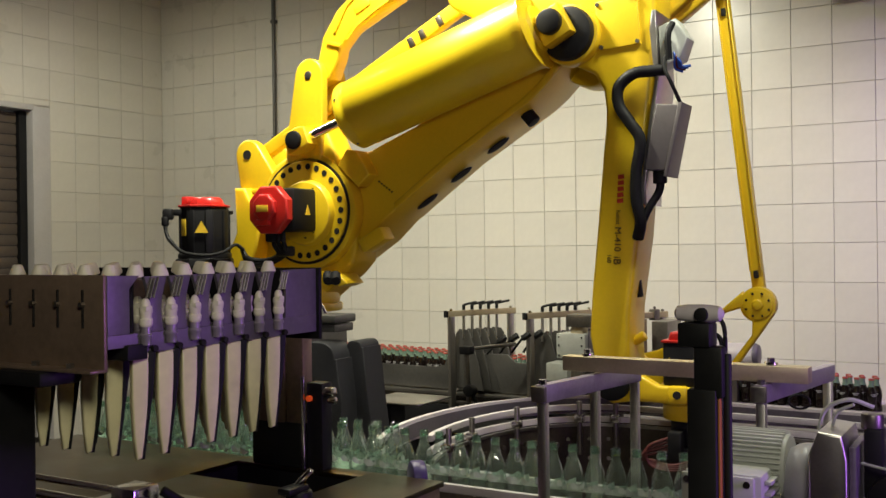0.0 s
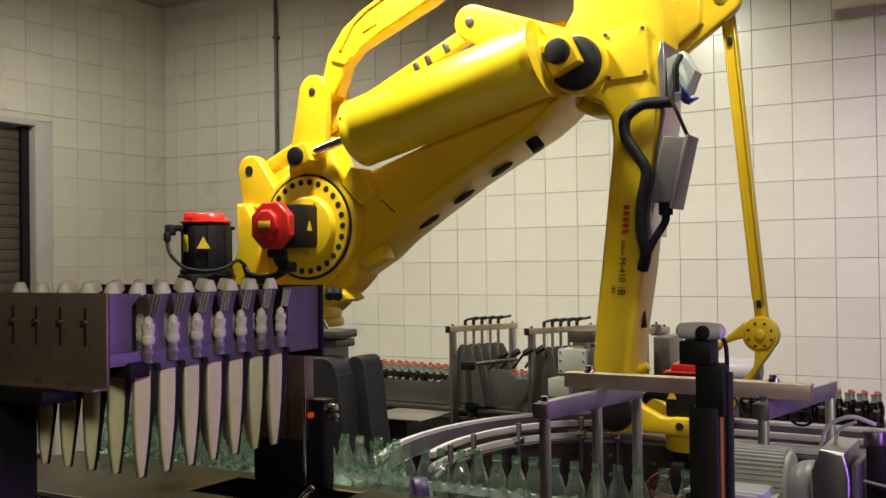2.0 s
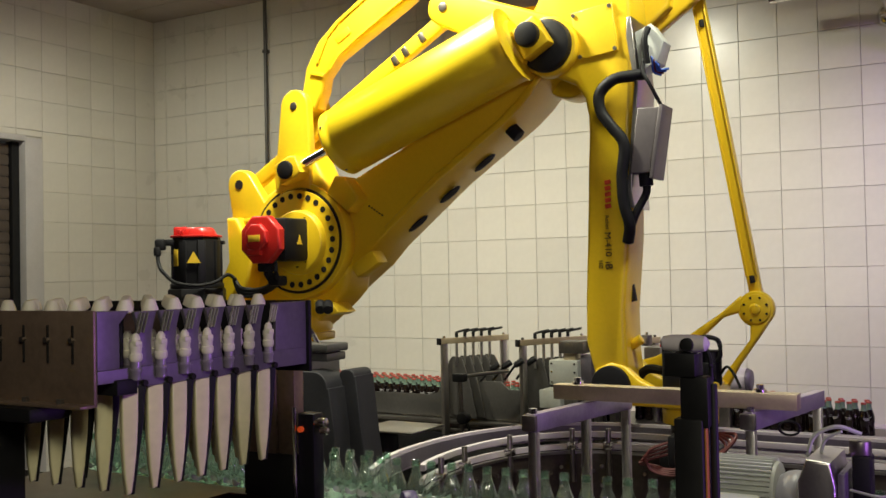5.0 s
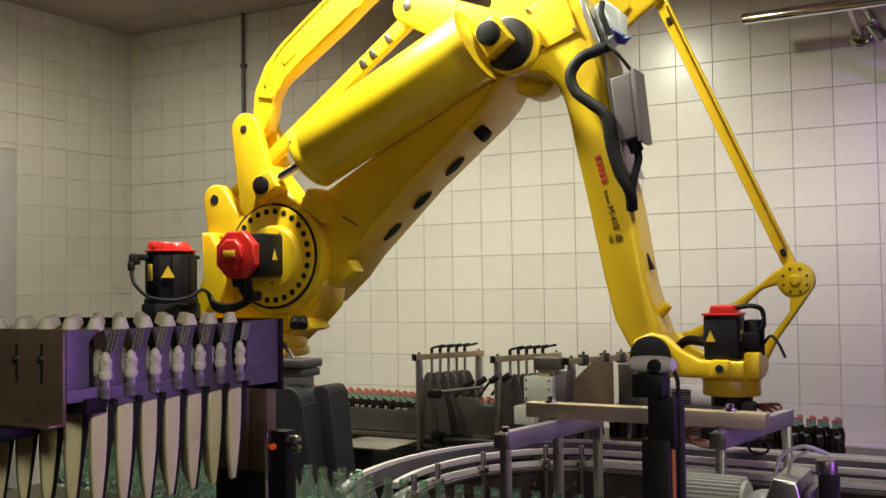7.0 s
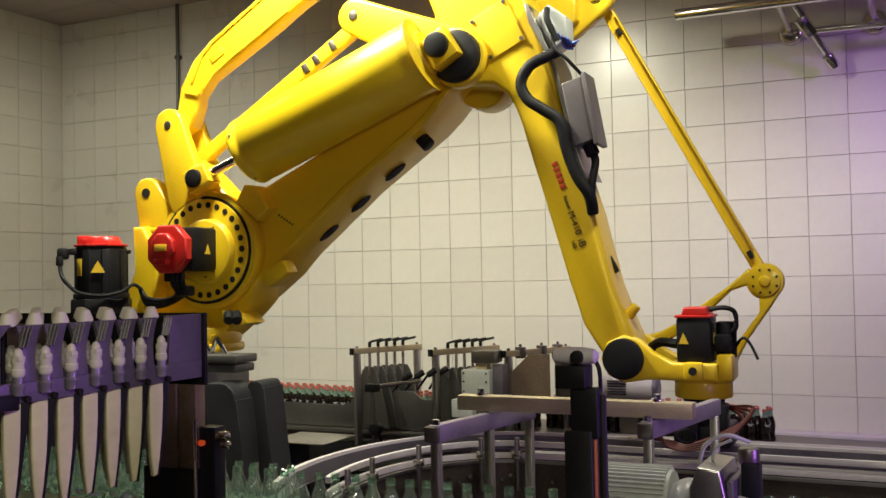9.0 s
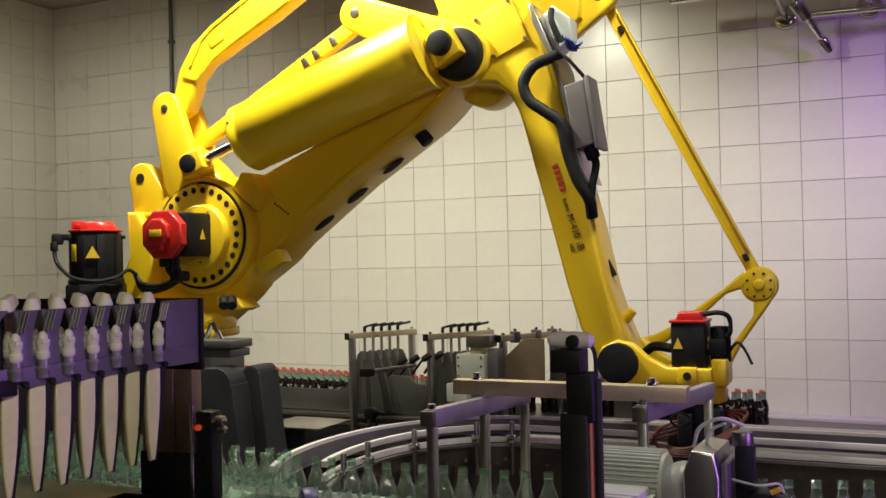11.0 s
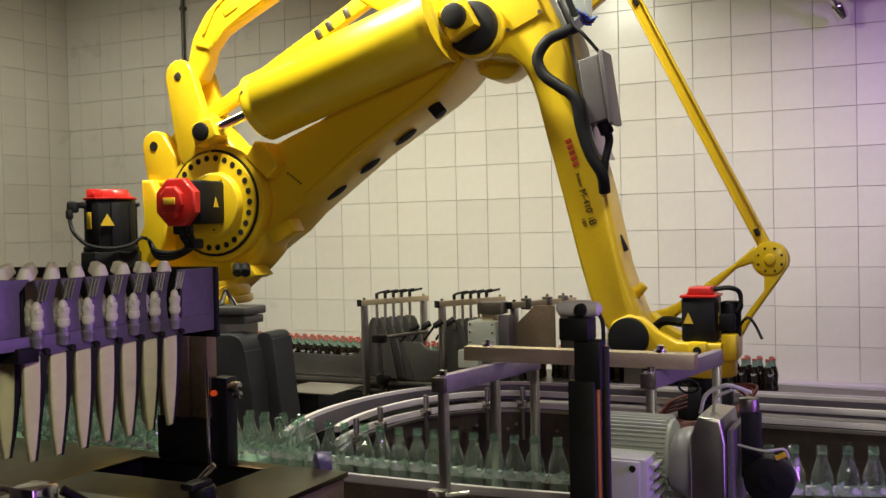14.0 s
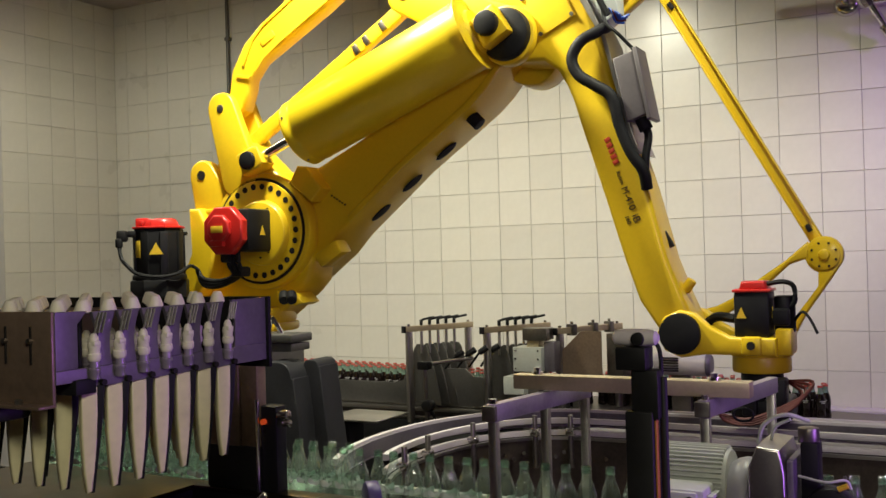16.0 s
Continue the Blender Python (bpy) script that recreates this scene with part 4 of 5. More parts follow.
for x in (1.6, 3.0, 4.4):
    part("leg", one(box, x, x + 0.05, -4.1, -4.05, 0, 0.86, 0.004), DARKSTEEL, line)

# the lane that turns back behind it
lane = thing("curved_lane", "curved conveyor lane with white guide rails and dark skirt", "conveyor")
BEND = [(2.66, -3.84), (2.575, -3.60), (2.55, -3.30), (2.60, -3.00), (2.74, -2.74), (2.96, -2.58), (3.24, -2.54), (3.8, -2.545), (4.6, -2.55), (5.6, -2.55)]


def bend(inset, z):
    pts = smooth([(x, y, z) for x, y in BEND], 8)
    out = []
    for i, p in enumerate(pts):
        d = pts[min(i + 1, len(pts) - 1)] - pts[max(i - 1, 0)]
        n = Vector((d.y, -d.x, 0)).normalized()
        out.append(p + n * inset)
    return out


FAT = [(-0.010, -0.011), (0.010, -0.011), (0.012, 0.0), (0.010, 0.011), (-0.010, 0.011), (-0.012, 0.0)]
for off, z, ring, name, mat in ((0.0, 1.0, FAT, "guide_rail", WHITEPL), (0.0, 0.945, FAT, "guide_rail", WHITEPL), (0.15, 0.985, FAT, "guide_rail", WHITEPL), (0.15, 0.935, FAT, "guide_rail", WHITEPL)):
    bm = bmesh.new()
    sweep(bm, bend(off, z)[(0 if off == 0 else 5):], ring)
    part(name, bm, mat, lane)
for off, z, h, mat in ((0.17, 0.72, 0.20, SKIRT), (0.015, 0.972, 0.028, RACKST)):
    bm = bmesh.new()
    sweep(bm, bend(off, z)[3:], [(-0.004, -h), (0.004, -h), (0.004, h), (-0.004, h)])
    part("skirt", bm, mat, lane)
bm = bmesh.new()
sweep(bm, bend(0.172, 0.915)[3:], [(-0.008, -0.006), (0.008, -0.006), (0.008, 0.006), (-0.008, 0.006)])
part("edge_strip", bm, STEEL, lane)
bm = bmesh.new()
sweep(bm, bend(0.085, 0.80)[2:], [(-0.08, -0.012), (0.08, -0.012), (0.08, 0.012), (-0.08, 0.012)])
part("lane_bed", bm, GREYMETAL, lane)
path = bend(0.185, 0.0)
for k, i in enumerate(range(8, len(path) - 2, 2)):
    for z in ((0.86, 0.78) if k % 2 else (0.84,)):
        p = path[i]
        d = (path[i + 1] - path[i - 1]).normalized()
        n = Vector((d.y, -d.x, 0))
        bm = one(cyl, p + Vector((0, 0, z)) - n * 0.01, p + Vector((0, 0, z)) + n * 0.012, 0.009, n=8)
        part("bolt", bm, CHROME, lane)
for i in (6, 14, 24, 36, 44):
    p = path[i] + Vector((0, 0, 0))
    q = bend(0.215, 0.0)[i]
    bm = bmesh.new()
    cyl(bm, (q.x, q.y, 0.80), (q.x, q.y, 1.02), 0.011, n=10, bev=0.002)
    part("rail_post", bm, DARKSTEEL, lane)
    bm = bmesh.new()
    cyl(bm, (q.x, q.y, 0.95), (p.x, p.y, 0.95), 0.007, n=8)
    box(bm, q.x - 0.018, q.x + 0.018, q.y - 0.018, q.y + 0.018, 0.935, 0.965, 0.004)
    part("rail_clamp", bm, CHROME, lane)
bm = bmesh.new()
for z in (0.865, 0.895):
    cyl(bm, (3.62, -2.80, z), (3.72, -2.80, z), 0.014, n=10, bev=0.003)
part("brass_fitting", bm, material("brass", (0.6, 0.42, 0.16), 0.25, 1.0), lane)
for x in (2.9, 3.6, 4.6):
    part("leg", one(box, x, x + 0.06, -2.66, -2.60, 0, 0.79, 0.004), DARKSTEEL, lane)

# the lane falls gently away behind the robot's reach
AXIS = Vector((4.64, -6.66, 1.68))
for ob in lane.children_recursive:
    for v in ob.data.vertices:
        k = min(1.0, max(0.0, (v.co.y + 3.84) / 1.25))
        k = 1 + 0.115 * k * k * (3 - 2 * k)
        far = AXIS + (v.co - AXIS) * k
        v.co = (far.x, far.y, max(far.z, 0.0) if v.co.z > 0.01 else 0.0)

# sorting frame over the bottle line
frame_t = thing("rail_frame", "open frame of steel posts with a milled crossbar", "frame")
part("crossbar", one(box, 3.385, 4.085, -3.925, -3.875, 1.293, 1.337, 0.003), BARSTEEL, frame_t, "pale milled steel crossbar")
for name, x0, y0, L in (("side_arm", 3.425, -4.20, 0.55), ("side_arm", 3.948, -3.95, 0.57)):
    x1, y1 = x0 + 0.03, y0 + L
    arm = part(name, one(box, 0, 0.03, 0, L, 1.238, 1.288, 0.003, pose(x0, y0, 0, 0, 0, -8.5)), ARMST, frame_t)
    part("end_plate", one(box, x0 - 0.006, x1 + 0.006, y0 - 0.012, y0 + 0.004, 1.242, 1.284, 0.003), DARKSTEEL, arm)
    part("bolt", one(cyl, (x0 + 0.02, y0 + 0.01, 1.288), (x0 + 0.02, y0 + 0.01, 1.302), 0.011, n=6), CHROME, arm)
for x, y in ((3.443, -4.185), (3.482, -3.91), (3.520, -3.68), (3.966, -3.935), (4.045, -3.42)):
    part("post", one(box, x - 0.013, x + 0.013, y - 0.013, y + 0.013, 0.0, 1.239, 0.004), STEEL, frame_t)
for x in (3.455, 3.985):
    bm = bmesh.new()
    cyl(bm, (x, -3.90, 1.337), (x, -3.90, 1.345), 0.018, n=16)
    cyl(bm, (x, -3.90, 1.345), (x, -3.90, 1.357), 0.011, n=6)
    part("hex_bolt", bm, CHROME, frame_t)
bm = bmesh.new()
box(bm, 3.41, 3.46, -4.235, -4.20, 0.945, 0.975, 0.006)
cyl(bm, (3.44, -4.22, 0.955), (3.52, -4.19, 0.965), 0.008, n=8)
cyl(bm, (3.435, -4.25, 0.96), (3.435, -4.20, 0.96), 0.014, n=8)
part("post_clamp", bm, STEEL, frame_t)

# ---- drive motor and gearbox of the line ----
drive = thing("conveyor_motor", "grey finned electric motor with terminal box and steel gearbox", "motor")
bm = bmesh.new()
cyl(bm, (3.90, -4.22, 1.135), (4.10, -4.22, 1.135), 0.078, n=32, bev=0.006)
body = part("motor_body", bm, PALEGREY, drive)
for i in range(44):
    a = radians(i * 360 / 44)
    c, s = math.cos(a), math.sin(a)
    bm = one(box, 3.91, 4.09, -0.0016, 0.0016, 0.07, 0.088, 0.0006, Matrix.Translation((0, -4.22, 1.135)) @ Matrix.Rotation(a, 4, "X"))
    part("fin", bm, PALEGREY, body)
bm = bmesh.new()
lathe(bm, [(0.05, -0.03), (0.072, -0.025), (0.083, -0.005), (0.087, 0.01), (0.087, 0.026), (0.080, 0.036), (0.04, 0.045)], 36)
bmesh.ops.rotate(bm, cent=(0, 0, 0), matrix=Matrix.Rotation(radians(90), 3, "Y"), verts=bm.verts)
part("fan_cowl", bm, material("pale_cowl", (0.36, 0.35, 0.39), 0.4, vary=0.08), drive, at=pose(4.122, -4.22, 1.11))
tb = part("terminal_box", one(box, 3.90, 4.075, -4.40, -4.30, 0.98, 1.15, 0.01), PALEGREY, drive)
part("box_lid", one(box, 3.895, 4.06, -4.412, -4.398, 0.985, 1.145, 0.006), PALEGREY, tb)
for x, z in ((4.045, 1.13), (4.045, 1.0), (3.91, 1.13), (3.91, 1.0)):
    part("lid_screw", one(cyl, (x, -4.411, z), (x, -4.418, z), 0.008, n=10), CHROME, tb)
for i in range(6):
    part("cooling_rib", one(box, 4.076, 4.09, -4.38, -4.26, 1.0 + i * 0.025, 1.008 + i * 0.025, 0.001), PALEGREY, tb)
bm = bmesh.new()
prism(bm, [(4.165, 0.80), (4.245, 0.80), (4.245, 1.19), (4.235, 1.245), (4.185, 1.25), (4.165, 1.20)], -4.36, -4.16, 0.006)
gear = part("gearbox", bm, STEEL, drive, "bright steel gearbox housing")
part("gear_side", one(box, 4.246, 4.262, -4.34, -4.18, 0.80, 1.22, 0.004), RACKST, gear)
bm = bmesh.new()
box(bm, 4.27, 4.31, -4.30, -4.24, 1.10, 1.255, 0.006)
part("sensor_bracket", bm, BLACK, drive)
part("sensor_ring", one(cyl, (4.285, -4.27, 1.25), (4.285, -4.27, 1.285), 0.024, n=16, bev=0.003), DARKSTEEL, drive)
bm = bmesh.new()
cyl(bm, (4.335, -4.33, 1.105), (4.335, -4.28, 1.105), 0.056, n=36, bev=0.006)
cyl(bm, (4.335, -4.34, 1.105), (4.335, -4.33, 1.105), 0.018, n=16)
wheel = part("hand_wheel", bm, BLACK, drive, "black round adjusting wheel")
part("wheel_stand", one(box, 4.315, 4.35, -4.29, -4.25, 0.80, 1.07, 0.004), BLACK, drive)
bm = bmesh.new()
tube(bm, [(4.17, -4.26, 1.24), (4.19, -4.28, 1.29), (4.24, -4.29, 1.315), (4.29, -4.28, 1.30)], 0.005, 6)
tube(bm, [(4.20, -4.26, 1.25), (4.215, -4.28, 1.285), (4.25, -4.29, 1.305)], 0.004, 6)
tube(bm, [(4.27, -4.33, 1.185), (4.33, -4.35, 1.18), (4.37, -4.34, 1.185), (4.38, -4.33, 1.165)], 0.003, 6)
part("sensor_cable", bm, PALEGREY, drive)
part("yellow_plug", one(cyl, (4.355, -4.345, 1.165), (4.375, -4.345, 1.175), 0.006, n=8), WARN, drive)
bm = bmesh.new()
for x in (4.0, 4.2):
    box(bm, x - 0.03, x + 0.03, -4.26, -4.18, 0, 1.06, 0.004)
part("stand", bm, DARKSTEEL, drive)
part("coil", one(tube, [(4.0 + 0.03 * math.cos(a), -3.62, 1.20 + 0.02 * math.sin(a)) for a in np.linspace(0, 6.2, 12)], 0.004, 6), RUBBER, drive)

# small printed box by the lane
tag = thing("small_reader", "small white optical reader on a bracket", "sensor")
part("reader_case", one(box, 4.60, 4.70, -3.80, -3.74, 1.10, 1.16, 0.006), WHITEPL, tag)
part("reader_bracket", one(box, 4.64, 4.67, -3.76, -3.74, 0.0, 1.11, 0.003), DARKSTEEL, tag)

# ---- photo sensor on a black post ----
eye = thing("photo_sensor", "white and black photo sensor on a tall black post", "sensor")
post = part("post", one(box, 4.079, 4.130, -4.955, -4.90, 0, 1.415, 0.004), BLACK, eye)
part("orange_strip", one(box, 4.1305, 4.134, -4.945, -4.93, 0.6, 1.405, 0.001), ORANGE, post)
part("side_tube", one(cyl, (4.142, -4.925, 0), (4.142, -4.925, 1.475), 0.0075, n=12, bev=0.002), BLACK, eye)
part("neck_block", one(box, 4.090, 4.140, -4.95, -4.91, 1.40, 1.488, 0.004), BLACK, eye)
part("housing", one(box, 4.064, 4.120, -4.955, -4.905, 1.487, 1.528, 0.003), BLACK, eye)
bm = bmesh.new()
lathe(bm, [(0.006, -0.043), (0.013, -0.038), (0.0155, -0.02), (0.016, 0.0), (0.0155, 0.02), (0.013, 0.036), (0.006, 0.042)], 20)
bmesh.ops.rotate(bm, cent=(0, 0, 0), matrix=Matrix.Rotation(radians(90), 3, "Y"), verts=bm.verts)
part("sensor_head", bm, WHITEPL, eye, "rounded pale grey sensor head", at=pose(4.096, -4.93, 1.544))
part("lens", one(cyl, (4.104, -4.952, 1.543), (4.104, -4.94, 1.543), 0.012, n=20, bev=0.002), BLACK, eye)
part("cable", one(tube, [(4.125, -4.92, 1.54), (4.136, -4.92, 1.52), (4.138, -4.92, 1.48)], 0.004, 6), RUBBER, eye)

# ---- bench and the rack of gripping heads ----
bench = thing("machine_bench", "brass-toned steel machine bench with a cut-out", "bench")
for x0, x1, y0, y1 in ((1.6, 2.43, -5.9, -4.225), (2.90, 3.15, -5.9, -4.225), (2.43, 2.90, -4.29, -4.225), (2.43, 2.90, -5.9, -4.50)):
    part("top_plate", one(box, x0, x1, y0, y1, 0.985, 1.0, 0.001), TABLE, bench)
part("well", one(box, 2.40, 2.93, -4.53, -4.26, 0.80, 0.82, 0.002), BLACK, bench)
for x0, x1, y0, y1 in ((2.425, 2.43, -4.5, -4.29), (2.90, 2.905, -4.5, -4.29), (2.43, 2.90, -4.29, -4.285), (2.43, 2.90, -4.505, -4.5)):
    part("well_side", one(box, x0, x1, y0, y1, 0.82, 0.985, 0), BLACK, bench)
bm = bmesh.new()
box(bm, 3.125, 3.145, -5.9, -4.24, 0.3, 0.985, 0.003)
box(bm, 1.7, 3.12, -4.26, -4.24, 0.3, 0.985, 0.003)
part("apron", bm, BROWNST, bench)
part("sloped_tray", one(box, 2.45, 3.05, -5.35, -4.72, 1.002, 1.012, 0.003, pose(0, 0, 0)), STEEL, bench, "bright steel tray")
handle = bmesh.new()
cyl(handle, (2.98, -4.66, 1.0), (2.98, -4.66, 1.05), 0.035, n=24, bev=0.01)
box(handle, 2.955, 3.0, -4.72, -4.64, 1.045, 1.065, 0.008)
part("lever_base", handle, BLACK, bench)
part("lever", one(cyl, (2.97, -4.66, 1.06), (3.005, -4.64, 1.10), 0.008, n=10, bev=0.003), CHROME, bench)
bm = bmesh.new()
cyl(bm, (2.05, -5.0, 1.05), (2.75, -5.0, 1.05), 0.012, n=12)
cyl(bm, (2.05, -5.0, 1.09), (2.75, -5.0, 1.09), 0.009, n=12)
box(bm, 2.72, 2.80, -5.04, -4.96, 1.0, 1.11, 0.006)
part("slide_rod", bm, CHROME, bench)
bm = bmesh.new()
cyl(bm, (2.80, -5.02, 1.06), (2.86, -5.02, 1.06), 0.03, n=20, bev=0.006)
cyl(bm, (2.83, -4.98, 1.10), (2.88, -4.90, 1.03), 0.012, n=10)
part("clamp_knob", bm, BLACK, bench)

rack = thing("gripper_rack", "steel rack of white bottle gripping heads with hanging tapered guides", "machine head")
ROWS = [-5.432 + 0.0585 * j for j in range(7)]
COLS = [3.250 - 0.064 * i for i in range(6)]
# side plate with arched openings
bm = bmesh.new()
pm = Matrix.Translation((3.27, 0, 0)) @ Matrix.Rotation(radians(90), 4, "Z")
prism(bm, [(-5.51, 1.523), (-5.462, 1.523), (-5.462, 1.60), (-5.44, 1.622), (-5.51, 1.624)], 0.0, 0.008, 0.001, pm)
prism(bm, [(-5.052, 1.523), (-4.95, 1.523), (-4.95, 1.622), (-5.06, 1.622), (-5.048, 1.60)], 0.0, 0.008, 0.001, pm)
prism(bm, [(-5.43, 1.487), (-4.95, 1.487), (-4.95, 1.523), (-5.51, 1.523), (-5.51, 1.50), (-5.44, 1.50)], 0.0, 0.008, 0.001, pm)
pillars = []
for y in [r + 0.02925 for r in ROWS[:-1]]:
    pillars.append(one(prism, [(y - 0.0175, 1.523), (y + 0.0175, 1.523), (y + 0.0140, 1.54), (y + 0.0125, 1.565), (y + 0.0155, 1.585), (y + 0.0205, 1.603), (y + 0.027, 1.620), (y - 0.027, 1.620), (y - 0.0205, 1.603), (y - 0.0155, 1.585), (y - 0.0125, 1.565), (y - 0.0140, 1.54)], 0.0, 0.008, 0.001, pm))
side = part("side_plate", bm, RACKST, rack, "steel side plate with arched openings")
for pb in pillars:
    part("pillar", pb, RACKST, side)
for y in ROWS:
    part("rivet", one(cyl, (3.272, y + 0.02, 1.494), (3.279, y + 0.02, 1.494), 0.006, n=10), HOLE, side)
bm = bmesh.new()
box(bm, 2.55, 3.268, -5.516, -5.508, 1.466, 1.625, 0.002)
box(bm, 2.55, 3.268, -5.545, -5.508, 1.462, 1.468, 0.002)
front = part("front_plate", bm, BROWNST, rack, "brown-toned steel front plate")
for x in [c - 0.032 for c in COLS] + [2.82, 2.75]:
    part("slot_screw", one(cyl, (x, -5.516, 1.575), (x, -5.524, 1.575), 0.005, n=8), DARKSTEEL, front)
    part("slot", one(box, x - 0.0015, x + 0.0015, -5.519, -5.5155, 1.535, 1.60, 0.0), HOLE, front)
for x in (3.11, 3.20):
    part("flange_bolt", one(cyl, (x, -5.53, 1.468), (x, -5.53, 1.476), 0.007, n=6), DARKSTEEL, front)
part("end_plate", one(box, 2.55, 3.278, -4.95, -4.94, 1.47, 1.624, 0.002), BLACK, rack)
part("bottom_frame", one(box, 3.215, 3.278, -5.475, -5.43, 1.478, 1.504, 0.002), BLACK, rack)
part("spine", one(box, 2.56, 2.86, -5.50, -4.95, 1.47, 1.60, 0.004), BROWNST, rack)
for i, x in enumerate(COLS):
    for j, y in enumerate(ROWS):
        bm = bmesh.new()
        lathe(bm, [(0.010, 1.617), (0.0152, 1.619), (0.0150, 1.624), (0.0112, 1.634), (0.0088, 1.640), (0.006, 1.6415), (0.002, 1.6415)], 12, (x, y, 0))
        head = part("head_cone", bm, IVORY, rack)
        if i < 2 or j == 0:
            bm = bmesh.new()
            ox = 0.006 if i else 0.026
            lathe(bm, [(0.0075, 1.532), (0.0100, 1.534), (0.0118, 1.538), (0.0118, 1.546), (0.0100, 1.548), (0.0104, 1.556), (0.0116, 1.558), (0.0108, 1.566), (0.0084, 1.568), (0.0078, 1.576), (0.0040, 1.582)], 14, (x + ox, y, 0))
            box(bm, x + ox - 0.004, x + ox + 0.012, y - 0.010, y + 0.006, 1.560, 1.570, 0.003)
            part("nozzle", bm, IVORY, head)
            bm = bmesh.new()
            lathe(bm, [(0.0060, 1.500), (0.0090, 1.502), (0.0094, 1.514), (0.0108, 1.516), (0.0108, 1.520), (0.0088, 1.522), (0.0088, 1.533), (0.004, 1.534)], 14, (x + ox, y, 0))
            part("socket", bm, ARMST, head, "grey metal socket")
            bm = bmesh.new()
            cyl(bm, (x - 0.012, y, 1.48), (x - 0.012, y, 1.61), 0.005, n=8)
            part("stem", bm, BLACK, head)
        if i < 4 or j == 0:
            bm = bmesh.new()
            fin = [(-0.015, 1.487), (0.014, 1.487), (0.0135, 1.44), (0.011, 1.39), (0.006, 1.34), (0.001, 1.305), (-0.008, 1.302), (-0.0125, 1.34), (-0.0155, 1.40)]
            prism(bm, [(a, z) for a, z in fin], -0.012, 0.010, 0.004, pose(x + 0.008, y, 0, 0, 0, 62))
            part("guide_fin", bm, CREAM, head)
            bm = bmesh.new()
            prism(bm, [(0.0148, 1.49), (0.030, 1.49), (0.024, 1.42), (0.008, 1.302), (0.003, 1.302), (0.0125, 1.39)], -0.010, 0.010, 0.001, pose(x + 0.004, y, 0, 0, 0, 62))
            part("guide_blade", bm, BLACK, head)
for j, y in enumerate(ROWS):
    for k in range(3):
        part("spring_wire", one(cyl, (3.281, y - 0.004 + 0.008 * k, 1.583), (3.279, y + 0.010 + 0.008 * k, 1.618), 0.0025, n=6), CHROME, side)
# column that carries the rack
col = bmesh.new()
box(col, 2.50, 2.62, -4.285, -4.235, 1.13, 1.40, 0.004)
part("column", col, BROWNST, rack)
col = bmesh.new()
box(col, 2.49, 2.70, -4.287, -4.23, 1.0, 1.135, 0.006)
part("column_foot", col, BLACK, rack)
part("column_strip", one(box, 2.625, 2.69, -4.28, -4.235, 1.13, 1.40, 0.003), BROWNST, rack)
part("polished_rod", one(cyl, (2.697, -4.29, 1.0), (2.697, -4.29, 1.28), 0.007, n=10), CHROME, rack)
col = bmesh.new()
box(col, 2.62, 3.02, -5.60, -5.46, 1.0, 1.44, 0.01)
box(col, 2.60, 3.16, -5.56, -5.47, 1.435, 1.462, 0.008)
part("drive_case", col, BLACK, rack, "black drive case")
for z, r in ((1.16, 0.016), (1.24, 0.020), (1.30, 0.012)):
    part("pipe_fitting", one(cyl, (2.86, -5.605, z), (2.86, -5.64, z), r, n=12, bev=0.003), CHROME, rack)
part("fitting_pipe", one(cyl, (2.93, -5.62, 1.0), (2.93, -5.62, 1.33), 0.011, n=12, bev=0.002), DARKSTEEL, rack)
part("coupling", one(cyl, (2.93, -5.62, 1.20), (2.93, -5.62, 1.245), 0.018, n=12, bev=0.003), CHROME, rack)
for z in (1.05, 1.2, 1.33):
    part("case_screw", one(cyl, (2.99, -5.60, z), (2.99, -5.607, z), 0.006, n=8), CHROME, rack)

button = thing("push_button_box", "black control box with a glowing orange button and chrome knob", "control box")
part("case", one(box, 2.705, 2.765, -4.285, -4.235, 1.0, 1.262, 0.005), BLACK, button)
lit = bpy.data.materials.new("lit_button")
lit.use_nodes = True
lit.node_tree.nodes["Principled BSDF"].inputs["Base Color"].default_value = (0.7, 0.08, 0.01, 1)
lit.node_tree.nodes["Principled BSDF"].inputs["Emission Color"].default_value = (1.0, 0.12, 0.02, 1)
lit.node_tree.nodes["Principled BSDF"].inputs["Emission Strength"].default_value = 0.25
part("button", one(cyl, (2.722, -4.285, 1.215), (2.722, -4.30, 1.215), 0.009, n=16, bev=0.002), lit, button)
bm = bmesh.new()
cyl(bm, (2.765, -4.27, 1.235), (2.80, -4.27, 1.235), 0.016, n=16, bev=0.003)
cyl(bm, (2.785, -4.275, 1.212), (2.81, -4.275, 1.212), 0.011, n=12, bev=0.003)
part("knob", bm, CHROME, button)
cap = thing("bumper_disc", "indigo plastic bumper disc at the bench corner", "bumper")
part("disc", one(cyl, (3.02, -4.20, 0.985), (3.05, -4.17, 0.985), 0.055, n=28, bev=0.008), INDIGO, cap)

# ---- full-bottle conveyor along the wall ----
back = thing("packing_conveyor", "long steel packing conveyor along the tiled wall", "conveyor")
part("deck", one(prism, [(-2.0, 0.755), (2.45, 0.705), (5.6, 0.643), (5.6, 0.60), (-2.0, 0.60)], -0.80, -0.14, 0.0), DARKSTEEL, back)
part("trough_side", one(prism, [(-1.9, 0.70), (-1.9, 0.862), (1.05, 0.842), (1.12, 0.86), (1.16, 0.95), (1.6, 0.95), (1.66, 0.90), (2.3, 0.90), (2.34, 0.70)], -0.815, -0.80, 0.002), GREYMETAL, back, "dull steel trough side")
part("edge_rail", one(box, -1.9, 2.4, -0.87, -0.815, 0.665, 0.69, 0.004), STEEL, back)
